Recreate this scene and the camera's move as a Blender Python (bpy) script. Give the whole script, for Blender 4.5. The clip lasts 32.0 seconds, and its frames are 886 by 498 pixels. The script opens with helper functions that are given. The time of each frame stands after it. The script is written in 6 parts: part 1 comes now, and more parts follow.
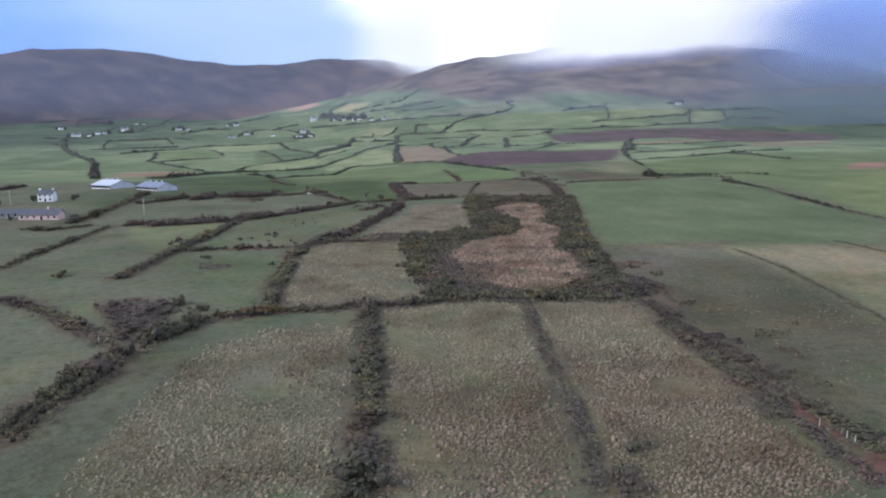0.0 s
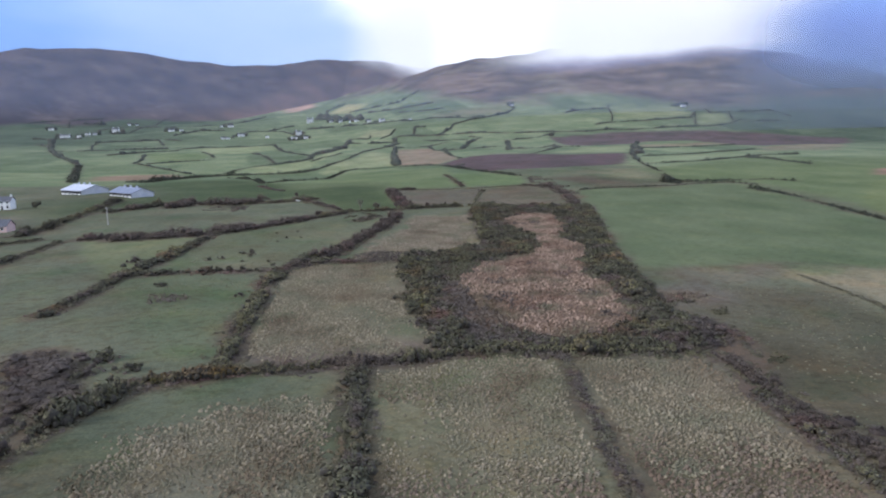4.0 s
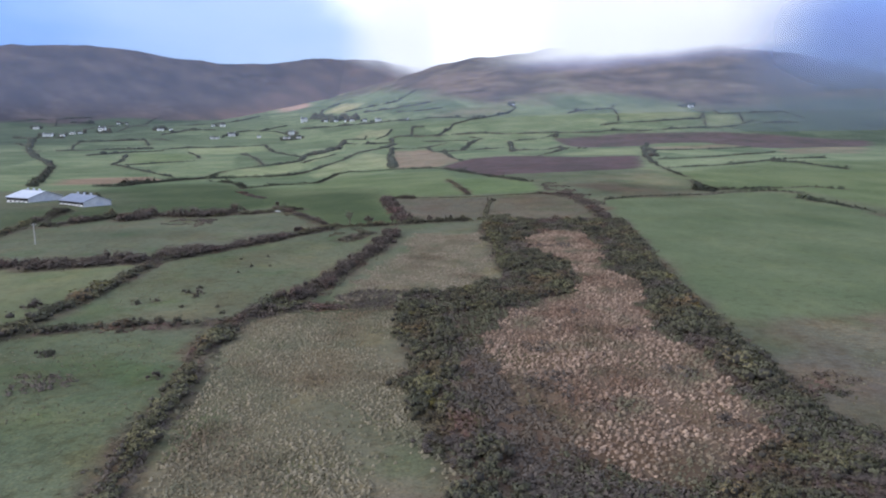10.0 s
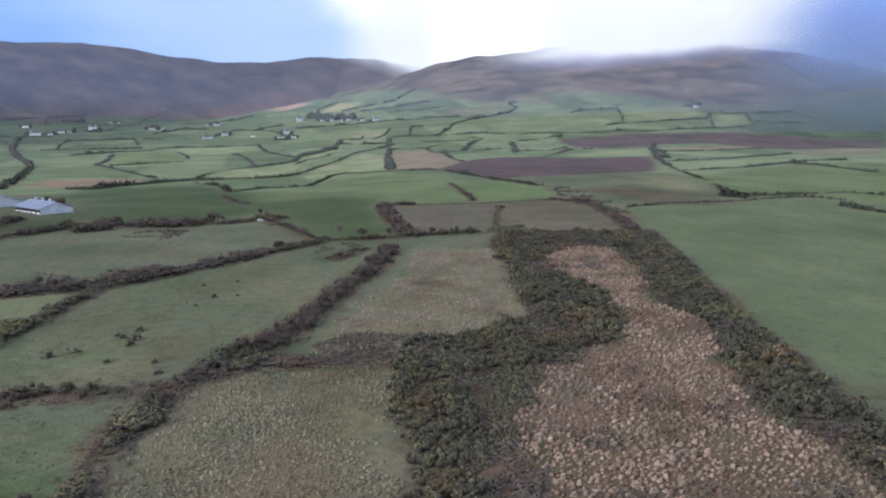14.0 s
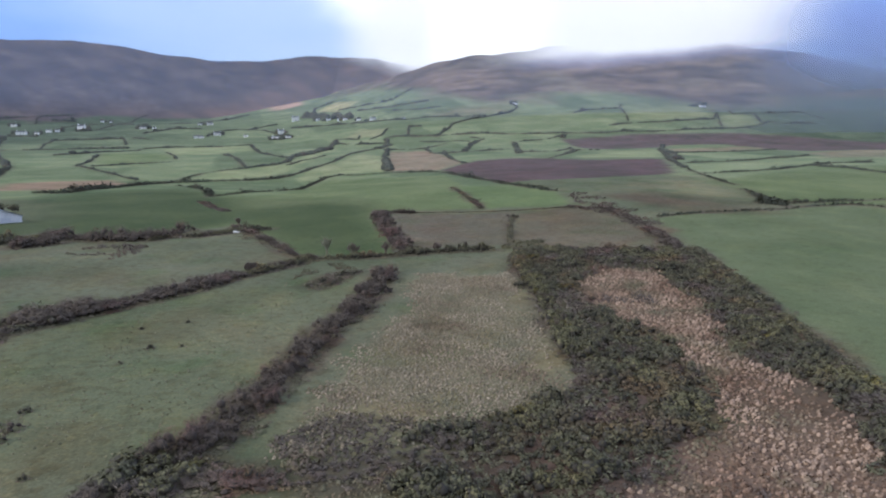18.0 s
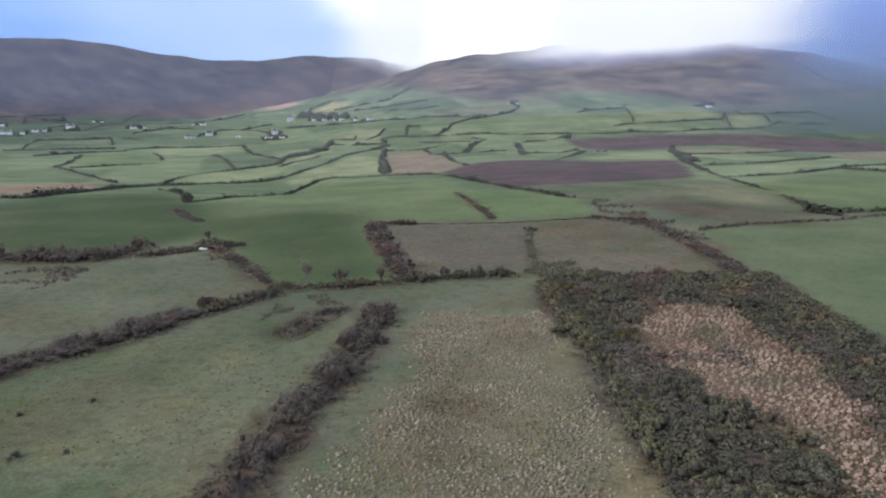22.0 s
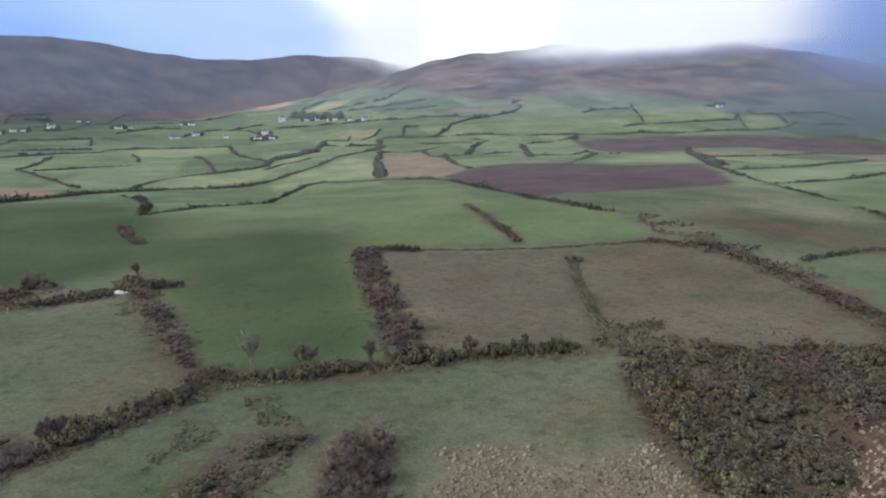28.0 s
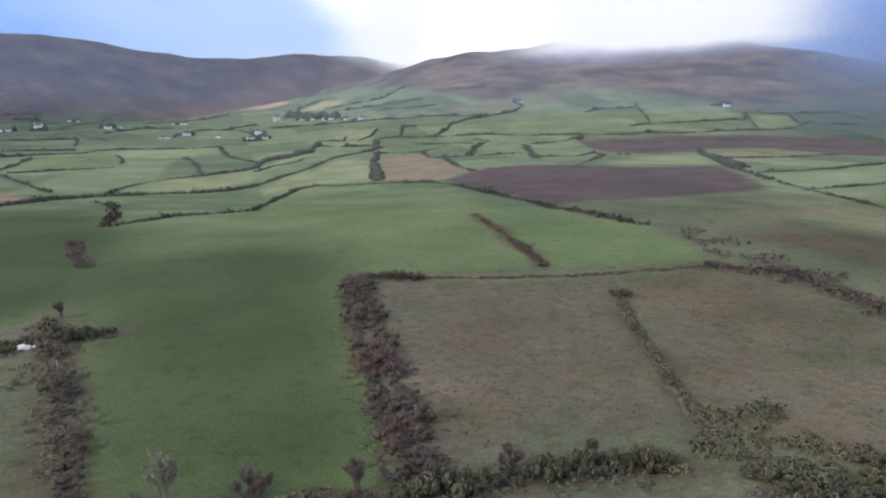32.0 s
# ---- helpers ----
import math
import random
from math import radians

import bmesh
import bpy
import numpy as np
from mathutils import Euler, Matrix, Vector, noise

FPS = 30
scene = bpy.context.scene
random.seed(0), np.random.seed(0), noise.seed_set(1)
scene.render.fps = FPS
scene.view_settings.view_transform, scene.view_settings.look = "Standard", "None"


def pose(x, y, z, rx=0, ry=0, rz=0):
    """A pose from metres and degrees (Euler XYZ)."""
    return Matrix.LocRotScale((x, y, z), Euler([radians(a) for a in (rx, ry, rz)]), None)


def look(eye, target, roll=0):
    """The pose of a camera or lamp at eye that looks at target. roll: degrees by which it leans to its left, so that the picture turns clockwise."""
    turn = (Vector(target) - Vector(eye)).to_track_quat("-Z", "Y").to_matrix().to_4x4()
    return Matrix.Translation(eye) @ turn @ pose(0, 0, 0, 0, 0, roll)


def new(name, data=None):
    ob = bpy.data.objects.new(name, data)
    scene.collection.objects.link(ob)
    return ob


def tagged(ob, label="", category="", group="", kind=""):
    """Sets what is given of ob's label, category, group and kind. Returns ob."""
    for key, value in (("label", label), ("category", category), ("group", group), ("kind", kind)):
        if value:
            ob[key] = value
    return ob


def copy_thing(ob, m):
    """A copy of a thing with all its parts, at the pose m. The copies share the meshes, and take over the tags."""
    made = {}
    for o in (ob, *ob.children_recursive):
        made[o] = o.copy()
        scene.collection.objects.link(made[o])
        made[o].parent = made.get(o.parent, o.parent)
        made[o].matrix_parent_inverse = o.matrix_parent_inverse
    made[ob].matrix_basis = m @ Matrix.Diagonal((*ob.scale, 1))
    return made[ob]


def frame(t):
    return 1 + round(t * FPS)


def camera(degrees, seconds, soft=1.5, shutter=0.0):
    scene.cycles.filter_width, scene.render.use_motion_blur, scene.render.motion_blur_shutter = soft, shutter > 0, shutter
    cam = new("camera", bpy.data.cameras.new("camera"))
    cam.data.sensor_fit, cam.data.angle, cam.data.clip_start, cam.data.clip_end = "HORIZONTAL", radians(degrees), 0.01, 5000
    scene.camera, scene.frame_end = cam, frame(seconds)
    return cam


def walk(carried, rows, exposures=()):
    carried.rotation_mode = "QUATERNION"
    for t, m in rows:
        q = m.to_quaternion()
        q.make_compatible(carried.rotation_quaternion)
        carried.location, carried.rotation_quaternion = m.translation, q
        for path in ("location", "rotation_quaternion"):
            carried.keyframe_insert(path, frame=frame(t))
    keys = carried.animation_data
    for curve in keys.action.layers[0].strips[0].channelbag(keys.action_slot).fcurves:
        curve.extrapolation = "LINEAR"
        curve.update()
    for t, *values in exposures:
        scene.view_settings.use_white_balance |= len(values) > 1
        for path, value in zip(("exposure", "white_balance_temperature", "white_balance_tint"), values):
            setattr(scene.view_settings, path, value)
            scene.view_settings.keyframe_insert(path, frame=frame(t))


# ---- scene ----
cam = camera(68, 32.0, soft=2.0)
PATH = [
    (0, (1.04, 4.30, 40.17), (6.56, 102.69, 23.23), -0.26),
    (2, (0.81, 25.59, 40.08), (6.52, 124.01, 23.33), -0.16),
    (4, (0.61, 46.16, 40.10), (6.50, 144.59, 23.47), -0.07),
    (6, (0.43, 66.37, 40.17), (6.50, 164.80, 23.60), 0.02),
    (8, (0.27, 86.50, 40.24), (6.51, 184.92, 23.70), 0.11),
    (10, (0.13, 106.77, 40.29), (6.55, 205.18, 23.75), 0.19),
    (12, (0.01, 127.35, 40.28), (6.61, 225.75, 23.74), 0.27),
    (14, (-0.09, 148.36, 40.20), (6.69, 246.75, 23.67), 0.34),
    (16, (-0.18, 169.86, 40.05), (6.79, 268.24, 23.55), 0.41),
    (18, (-0.25, 191.83, 39.84), (6.90, 290.20, 23.37), 0.47),
    (20, (-0.30, 214.21, 39.57), (7.03, 312.58, 23.16), 0.52),
    (22, (-0.34, 236.88, 39.28), (7.19, 335.25, 22.95), 0.56),
    (24, (-0.37, 259.68, 39.01), (7.35, 358.04, 22.76), 0.60),
    (26, (-0.38, 282.34, 38.81), (7.54, 380.71, 22.63), 0.63),
    (28, (-0.38, 304.59, 38.74), (7.74, 402.95, 22.61), 0.65),
    (30, (-0.36, 326.07, 38.86), (7.95, 424.42, 22.76), 0.66),
    (32, (-0.33, 346.37, 39.27), (8.18, 444.69, 23.13), 0.66),
]
walk(cam, [(t, look(eye, target, roll)) for t, eye, target, roll in PATH], [(0, 0, 5900, 14), (16, 0, 5990, 12), (32, 0, 6280, 11)])

# ---- sky and light ----
SUN_TURN, SUN_RISE = 252.0, 28.0
world = bpy.data.worlds.new("overcast_sky")
scene.world = world
world.use_nodes = True
wn, wl = world.node_tree.nodes, world.node_tree.links
wn.clear()


sky = wn.new("ShaderNodeTexSky")
sky.sky_type, sky.sun_disc = "NISHITA", False
sky.sun_elevation, sky.sun_rotation = radians(SUN_RISE), radians(SUN_TURN)
coord = wn.new("ShaderNodeTexCoord")
stretch = wn.new("ShaderNodeMapping")
stretch.inputs["Scale"].default_value = (1.0, 1.0, 3.2)
billow = wn.new("ShaderNodeTexNoise")
billow.inputs["Scale"].default_value, billow.inputs["Detail"].default_value = 4.0, 6.0
wl.new(coord.outputs["Generated"], stretch.inputs["Vector"])
wl.new(stretch.outputs["Vector"], billow.inputs["Vector"])
# the bright thinning of the cloud ahead, by its bearing
axes = wn.new("ShaderNodeSeparateXYZ")
wl.new(coord.outputs["Generated"], axes.inputs[0])
bearing = wn.new("ShaderNodeMath")
bearing.operation = "ARCTAN2"
wl.new(axes.outputs["X"], bearing.inputs[0])
wl.new(axes.outputs["Y"], bearing.inputs[1])
wob = wn.new("ShaderNodeMath")
wob.operation = "MULTIPLY_ADD"
wl.new(billow.outputs["Fac"], wob.inputs[0])
wob.inputs[1].default_value = 0.36
wl.new(bearing.outputs[0], wob.inputs[2])
# its near edge leans: the gap is widest high up
lean = wn.new("ShaderNodeMath")
lean.operation = "MULTIPLY_ADD"
wl.new(axes.outputs["Z"], lean.inputs[0])
lean.inputs[1].default_value = 1.3
lean_by = wn.new("ShaderNodeMath")
lean_by.operation = "SUBTRACT"
wl.new(wob.outputs[0], lean_by.inputs[0])
lean_by.inputs[1].default_value = 0.17
wl.new(lean_by.outputs[0], lean.inputs[2])


def sky_step(socket, start, end):
    s = wn.new("ShaderNodeMapRange")
    s.interpolation_type = "SMOOTHSTEP"
    wl.new(socket, s.inputs["Value"])
    s.inputs["From Min"].default_value, s.inputs["From Max"].default_value = start, end
    return s.outputs["Result"]


def sky_times(p, q):
    s = wn.new("ShaderNodeMath")
    s.operation = "MULTIPLY"
    wl.new(p, s.inputs[0])
    wl.new(q, s.inputs[1])
    return s.outputs[0]


core = sky_times(sky_times(sky_step(lean.outputs[0], 0.07, 0.26), sky_step(wob.outputs[0], 0.76, 0.58)), sky_step(axes.outputs["Z"], 0.60, 0.25))
haze = sky_times(sky_times(sky_step(lean.outputs[0], -0.44, 0.17), sky_step(wob.outputs[0], 0.80, 0.62)), sky_step(axes.outputs["Z"], 0.65, 0.20))
ramp = wn.new("ShaderNodeValToRGB")
ramp.color_ramp.elements[0].color = (0.30, 0.55, 1.16, 1)
ramp.color_ramp.elements[0].position = 0.3
ramp.color_ramp.elements[1].color = (0.52, 0.77, 1.28, 1)
ramp.color_ramp.elements[1].position = 0.75
wl.new(billow.outputs["Fac"], ramp.inputs["Fac"])
# an overcast sky is brighter overhead than at its foot
height = wn.new("ShaderNodeMapRange")
height.interpolation_type = "SMOOTHSTEP"
wl.new(axes.outputs["Z"], height.inputs["Value"])
height.inputs["From Min"].default_value, height.inputs["From Max"].default_value = 0.16, 0.75
deck = wn.new("ShaderNodeMix")
deck.data_type = "RGBA"
wl.new(height.outputs["Result"], deck.inputs["Factor"])
wl.new(ramp.outputs["Color"], deck.inputs["A"])
deck.inputs["B"].default_value = (0.98, 1.10, 1.36, 1)
behind = wn.new("ShaderNodeMapRange")
behind.interpolation_type = "SMOOTHSTEP"
wl.new(axes.outputs["Y"], behind.inputs["Value"])
behind.inputs["From Min"].default_value, behind.inputs["From Max"].default_value = 0.3, -0.7
bright = wn.new("ShaderNodeMix")
bright.data_type = "RGBA"
wl.new(behind.outputs["Result"], bright.inputs["Factor"])
wl.new(deck.outputs["Result"], bright.inputs["A"])
bright.inputs["B"].default_value = (1.00, 1.10, 1.30, 1)
lit = wn.new("ShaderNodeMix")
lit.data_type = "RGBA"
wl.new(core, lit.inputs["Factor"])
pale = wn.new("ShaderNodeMix")
pale.data_type = "RGBA"
wl.new(haze, pale.inputs["Factor"])
wl.new(bright.outputs["Result"], pale.inputs["A"])
pale.inputs["B"].default_value = (0.66, 0.84, 1.14, 1)
wl.new(pale.outputs["Result"], lit.inputs["A"])
lit.inputs["B"].default_value = (1.7, 1.7, 1.7, 1)
cloud_bg = wn.new("ShaderNodeBackground")
cloud_bg.inputs["Strength"].default_value = 1.0
wl.new(lit.outputs["Result"], cloud_bg.inputs["Color"])
sky_bg = wn.new("ShaderNodeBackground")
sky_bg.inputs["Strength"].default_value = 0.08
wl.new(sky.outputs["Color"], sky_bg.inputs["Color"])
cover = wn.new("ShaderNodeMixShader")
cover.inputs["Fac"].default_value = 0.85
wl.new(sky_bg.outputs[0], cover.inputs[1])
wl.new(cloud_bg.outputs[0], cover.inputs[2])
world_out = wn.new("ShaderNodeOutputWorld")
wl.new(cover.outputs[0], world_out.inputs["Surface"])

sun_data = bpy.data.lights.new("sun", "SUN")
sun_data.energy, sun_data.angle, sun_data.color = 2.3, radians(10), (1.0, 0.94, 0.84)
sun = new("sun", sun_data)
sun.matrix_basis = look((math.sin(radians(SUN_TURN)) * 100, math.cos(radians(SUN_TURN)) * 100, math.tan(radians(SUN_RISE)) * 100), (0, 0, 0))


# ---- materials ----
def material(name, rough=0.9, metal=0.0):
    m = bpy.data.materials.new(name)
    m.use_nodes = True
    b = m.node_tree.nodes["Principled BSDF"]
    b.inputs["Roughness"].default_value, b.inputs["Metallic"].default_value = rough, metal
    b.inputs["Specular IOR Level"].default_value = 0.25
    return m, m.node_tree.nodes, m.node_tree.links, b


def mix_node(nodes, links, a, b, fac, blend="MIX"):
    """Mixes two colours; each of a, b and fac is a value or a socket."""
    n = nodes.new("ShaderNodeMix")
    n.data_type, n.blend_type = "RGBA", blend
    for key, v in (("Factor", fac), ("A", a), ("B", b)):
        if isinstance(v, bpy.types.NodeSocket):
            links.new(v, n.inputs[key])
        else:
            n.inputs[key].default_value = v if key == "Factor" else (*v[:3], 1)
    return n.outputs["Result"]


def noise_node(nodes, links, scale, detail=4.0, stretch=(1, 1, 1), space="Object"):
    c, mp, n = nodes.new("ShaderNodeTexCoord"), nodes.new("ShaderNodeMapping"), nodes.new("ShaderNodeTexNoise")
    mp.inputs["Scale"].default_value = stretch
    links.new(c.outputs[space], mp.inputs["Vector"])
    links.new(mp.outputs["Vector"], n.inputs["Vector"])
    n.inputs["Scale"].default_value, n.inputs["Detail"].default_value = scale, detail
    return n.outputs["Fac"]


def range_node(nodes, links, v, a, b, to_a=0.0, to_b=1.0):
    n = nodes.new("ShaderNodeMapRange")
    links.new(v, n.inputs["Value"])
    for key, value in (("From Min", a), ("From Max", b), ("To Min", to_a), ("To Max", to_b)):
        n.inputs[key].default_value = value
    return n.outputs["Result"]


def bump_node(nodes, links, height, strength, distance, bsdf):
    n = nodes.new("ShaderNodeBump")
    n.inputs["Strength"].default_value, n.inputs["Distance"].default_value = strength, distance
    links.new(height, n.inputs["Height"])
    links.new(n.outputs["Normal"], bsdf.inputs["Normal"])


def plain(name, colour, other=None, scale=2.0, rough=0.8, metal=0.0, fine=20.0, relief=0.02):
    """A surface whose colour wanders between two tones, with a finer grain and relief."""
    m, n, l, b = material(name, rough, metal)
    other = other or tuple(c * 0.7 for c in colour)
    broad = range_node(n, l, noise_node(n, l, scale), 0.35, 0.65)
    col = mix_node(n, l, colour, other, broad)
    grain = range_node(n, l, noise_node(n, l, fine, 3), 0.3, 0.7, 0.8, 1.15)
    col = mix_node(n, l, col, grain, 1.0, "MULTIPLY")
    l.new(col, b.inputs["Base Color"])
    bump_node(n, l, noise_node(n, l, fine, 3), 0.4, relief, b)
    return m


def leafy(name, dark, light, odd, odd_share=0.25):
    """Foliage: each bush has a tone of its own, each spray of leaves another."""
    m, n, l, b = material(name, 0.85)
    info, geo = n.new("ShaderNodeObjectInfo"), n.new("ShaderNodeNewGeometry")
    col = mix_node(n, l, dark, light, range_node(n, l, geo.outputs["Random Per Island"], 0, 1, 0.22, 0.85))
    pick = range_node(n, l, info.outputs["Random"], 1 - odd_share, 1 - odd_share + 0.12)
    patch = range_node(n, l, noise_node(n, l, 0.16, 3, space="Object"), 0.45, 0.62)
    both = n.new("ShaderNodeMath")
    both.operation = "MULTIPLY"
    l.new(pick, both.inputs[0])
    l.new(patch, both.inputs[1])
    both.use_clamp = True
    col = mix_node(n, l, col, odd, both.outputs[0])
    for size, dab, much in ((0.10, (1.24, 1.18, 1.06), (0.50, 0.66)), (0.17, (0.68, 0.68, 0.70), (0.50, 0.64)), (0.07, (1.12, 0.86, 0.88), (0.54, 0.66))):
        over = n.new("ShaderNodeTexNoise")
        over.inputs["Scale"].default_value, over.inputs["Detail"].default_value = size, 4.0
        l.new(geo.outputs["Position"], over.inputs["Vector"])
        col = mix_node(n, l, col, mix_node(n, l, (1, 1, 1), dab, range_node(n, l, over.outputs["Fac"], *much)), 1.0, "MULTIPLY")
    tone = range_node(n, l, info.outputs["Random"], 0, 1, 0.86, 1.20)
    col = mix_node(n, l, col, tone, 1.0, "MULTIPLY")
    l.new(col, b.inputs["Base Color"])
    b.inputs["Specular IOR Level"].default_value = 0.1
    return m


LEAF = {
    "gorse": leafy("gorse_leaf", (0.092, 0.088, 0.048), (0.205, 0.190, 0.108), (0.150, 0.134, 0.080)),
    "dark": leafy("dark_scrub_leaf", (0.064, 0.064, 0.040), (0.156, 0.148, 0.092), (0.112, 0.094, 0.064)),
    "bram": leafy("bramble_leaf", (0.092, 0.075, 0.063), (0.186, 0.154, 0.126), (0.145, 0.108, 0.090)),
    "red": leafy("red_briar", (0.108, 0.083, 0.070), (0.200, 0.155, 0.130), (0.160, 0.112, 0.092), 0.5),
    "olive": leafy("olive_scrub_leaf", (0.080, 0.076, 0.048), (0.192, 0.180, 0.118), (0.155, 0.126, 0.086)),
    "low": leafy("rank_grass", (0.122, 0.112, 0.074), (0.198, 0.180, 0.118), (0.105, 0.096, 0.064)),
    "far": leafy("far_hedge_leaf", (0.040, 0.045, 0.034), (0.076, 0.080, 0.058), (0.084, 0.078, 0.056)),
}
# dark scrub leaf retoned: distance haze and shade are put into its colour
LEAF["furze"] = leafy("relit_dark_scrub_leaf", (0.070, 0.068, 0.044), (0.160, 0.152, 0.096), (0.128, 0.110, 0.074))
LEAF["sparse"] = LEAF["dark"]
M_YELLOW = leafy("gorse_blossom", (0.075, 0.070, 0.030), (0.19, 0.16, 0.055), (0.16, 0.13, 0.05))
M_BRIAR = plain("bare_briar_stems", (0.075, 0.060, 0.049), (0.050, 0.040, 0.034), 1.5, 0.95)
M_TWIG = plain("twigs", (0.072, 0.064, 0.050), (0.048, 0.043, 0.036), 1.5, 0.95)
M_BARK = plain("bark", (0.16, 0.14, 0.11), (0.08, 0.07, 0.055), 3.0, 0.95)


def tuft_material(name, a, b2, c):
    m, n, l, b = material(name, 0.9)
    geo = n.new("ShaderNodeNewGeometry")
    col = mix_node(n, l, a, b2, geo.outputs["Random Per Island"])
    col = mix_node(n, l, col, c, range_node(n, l, noise_node(n, l, 0.09, 3), 0.5, 0.68))
    col = mix_node(n, l, col, range_node(n, l, noise_node(n, l, 4.0, 2), 0.3, 0.7, 0.7, 1.3), 1.0, "MULTIPLY")
    col = mix_node(n, l, col, mix_node(n, l, (1, 1, 1), (0.68, 0.62, 0.60), range_node(n, l, noise_node(n, l, 0.055, 4), 0.50, 0.66)), 1.0, "MULTIPLY")
    l.new(col, b.inputs["Base Color"])
    b.inputs["Specular IOR Level"].default_value = 0.1
    return m


TUFT = {
    "rust": tuft_material("dead_rush_tufts", (0.172, 0.116, 0.082), (0.430, 0.308, 0.222), (0.160, 0.140, 0.090)),
    "rush": tuft_material("rush_tufts", (0.170, 0.148, 0.096), (0.338, 0.284, 0.190), (0.190, 0.177, 0.113)),
    "tan": tuft_material("bleached_grass_tufts", (0.172, 0.146, 0.100), (0.346, 0.280, 0.200), (0.184, 0.170, 0.112)),
    "dull": tuft_material("thin_grass_tufts", (0.110, 0.092, 0.061), (0.194, 0.165, 0.112), (0.089, 0.082, 0.051)),
    "brown": tuft_material("brown_grass_tufts", (0.116, 0.090, 0.059), (0.210, 0.165, 0.112), (0.100, 0.085, 0.055)),
    "scrub": tuft_material("bracken_tufts", (0.089, 0.068, 0.050), (0.200, 0.150, 0.110), (0.105, 0.075, 0.061)),
    "rough": tuft_material("rough_grass_tufts", (0.126, 0.122, 0.076), (0.215, 0.190, 0.124), (0.126, 0.130, 0.078)),
}

TUFT["sedge"] = tuft_material("brown_rush_tufts", (0.156, 0.122, 0.086), (0.300, 0.234, 0.166), (0.160, 0.124, 0.086))
TUFT["moss"] = TUFT["rough"]

# base colours of the fields
TINT = {
    "pasture": (0.121, 0.134, 0.081), "rough": (0.107, 0.116, 0.076), "rush": (0.141, 0.134, 0.088), "tan": (0.139, 0.136, 0.089),
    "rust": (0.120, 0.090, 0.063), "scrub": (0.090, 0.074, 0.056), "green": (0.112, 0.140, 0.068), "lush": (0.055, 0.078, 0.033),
    "dull": (0.113, 0.108, 0.077), "brown": (0.118, 0.101, 0.072), "heath": (0.088, 0.062, 0.064), "straw": (0.195, 0.170, 0.118),
    "pale": (0.205, 0.228, 0.122), "earth": (0.230, 0.158, 0.116), "hay": (0.300, 0.305, 0.150), "bracken": (0.380, 0.255, 0.199),
    "bleached": (0.186, 0.178, 0.115), "fern": (0.088, 0.081, 0.057), "meadow": (0.092, 0.122, 0.055), "sedge": (0.120, 0.100, 0.068), "moss": (0.092, 0.091, 0.058), "verge": (0.090, 0.095, 0.064), "ditchside": (0.070, 0.068, 0.046), "mauve": (0.120, 0.106, 0.080), "clay": (0.150, 0.074, 0.062), "meadowside": (0.100, 0.128, 0.071), "pinkish": (0.135, 0.118, 0.086), "bright": (0.128, 0.160, 0.070),
}

M_GROUND, n, l, b = material("turf", 0.95)
b.inputs["Specular IOR Level"].default_value = 0.1
tint = n.new("ShaderNodeAttribute")
tint.attribute_name = "tint"
col = tint.outputs["Color"]
broad = noise_node(n, l, 0.021, 5)
col = mix_node(n, l, col, mix_node(n, l, (0.75, 0.80, 0.70), (1.28, 1.18, 1.16), range_node(n, l, broad, 0.3, 0.7)), 1.0, "MULTIPLY")
wild = tint.outputs["Alpha"]
for size, dab, much in ((0.033, (0.95, 0.86, 0.84), (0.50, 0.64)), (0.075, (1.12, 1.06, 0.98), (0.50, 0.66)), (0.05, (0.80, 0.92, 0.80), (0.54, 0.66)), (0.42, (0.82, 0.77, 0.72), (0.50, 0.66)), (0.9, (1.20, 1.12, 1.04), (0.52, 0.66))):
    spread = noise_node(n, l, size, 6, (1, 0.7 + min(size, 0.08) * 6, 1))
    both = n.new("ShaderNodeMath")
    both.operation = "MULTIPLY"
    l.new(range_node(n, l, spread, *much), both.inputs[0])
    l.new(wild, both.inputs[1])
    both.use_clamp = True
    col = mix_node(n, l, col, mix_node(n, l, (1, 1, 1), dab, both.outputs[0]), 1.0, "MULTIPLY")
streak = noise_node(n, l, 0.12, 5, (1, 0.45, 1))
col = mix_node(n, l, col, mix_node(n, l, (1, 1, 1), (1.17, 1.12, 1.04), range_node(n, l, streak, 0.48, 0.78)), 1.0, "MULTIPLY")
patch = noise_node(n, l, 0.35, 5)
col = mix_node(n, l, col, mix_node(n, l, (1, 1, 1), (0.78, 0.77, 0.74), range_node(n, l, patch, 0.52, 0.74)), 1.0, "MULTIPLY")
grain = noise_node(n, l, 2.3, 4)
col = mix_node(n, l, col, range_node(n, l, grain, 0.3, 0.7, 0.80, 1.20), 1.0, "MULTIPLY")
moor_at = n.new("ShaderNodeAttribute")
moor_at.attribute_name = "moor"
heather = mix_node(n, l, (0.064, 0.048, 0.040), (0.200, 0.138, 0.096), range_node(n, l, noise_node(n, l, 0.007, 8), 0.34, 0.66))
heather = mix_node(n, l, heather, (0.108, 0.116, 0.080), range_node(n, l, noise_node(n, l, 0.0035, 6), 0.54, 0.70, 0, 0.5))
heather = mix_node(n, l, heather, range_node(n, l, noise_node(n, l, 0.022, 7), 0.3, 0.7, 0.68, 1.32), 1.0, "MULTIPLY")
far_heather = mix_node(n, l, (0.048, 0.040, 0.044), (0.112, 0.080, 0.070), range_node(n, l, noise_node(n, l, 0.009, 8), 0.34, 0.66))
far_heather = mix_node(n, l, far_heather, mix_node(n, l, (1, 1, 1), (0.74, 0.74, 0.80), range_node(n, l, noise_node(n, l, 0.0042, 5), 0.48, 0.66)), 1.0, "MULTIPLY")
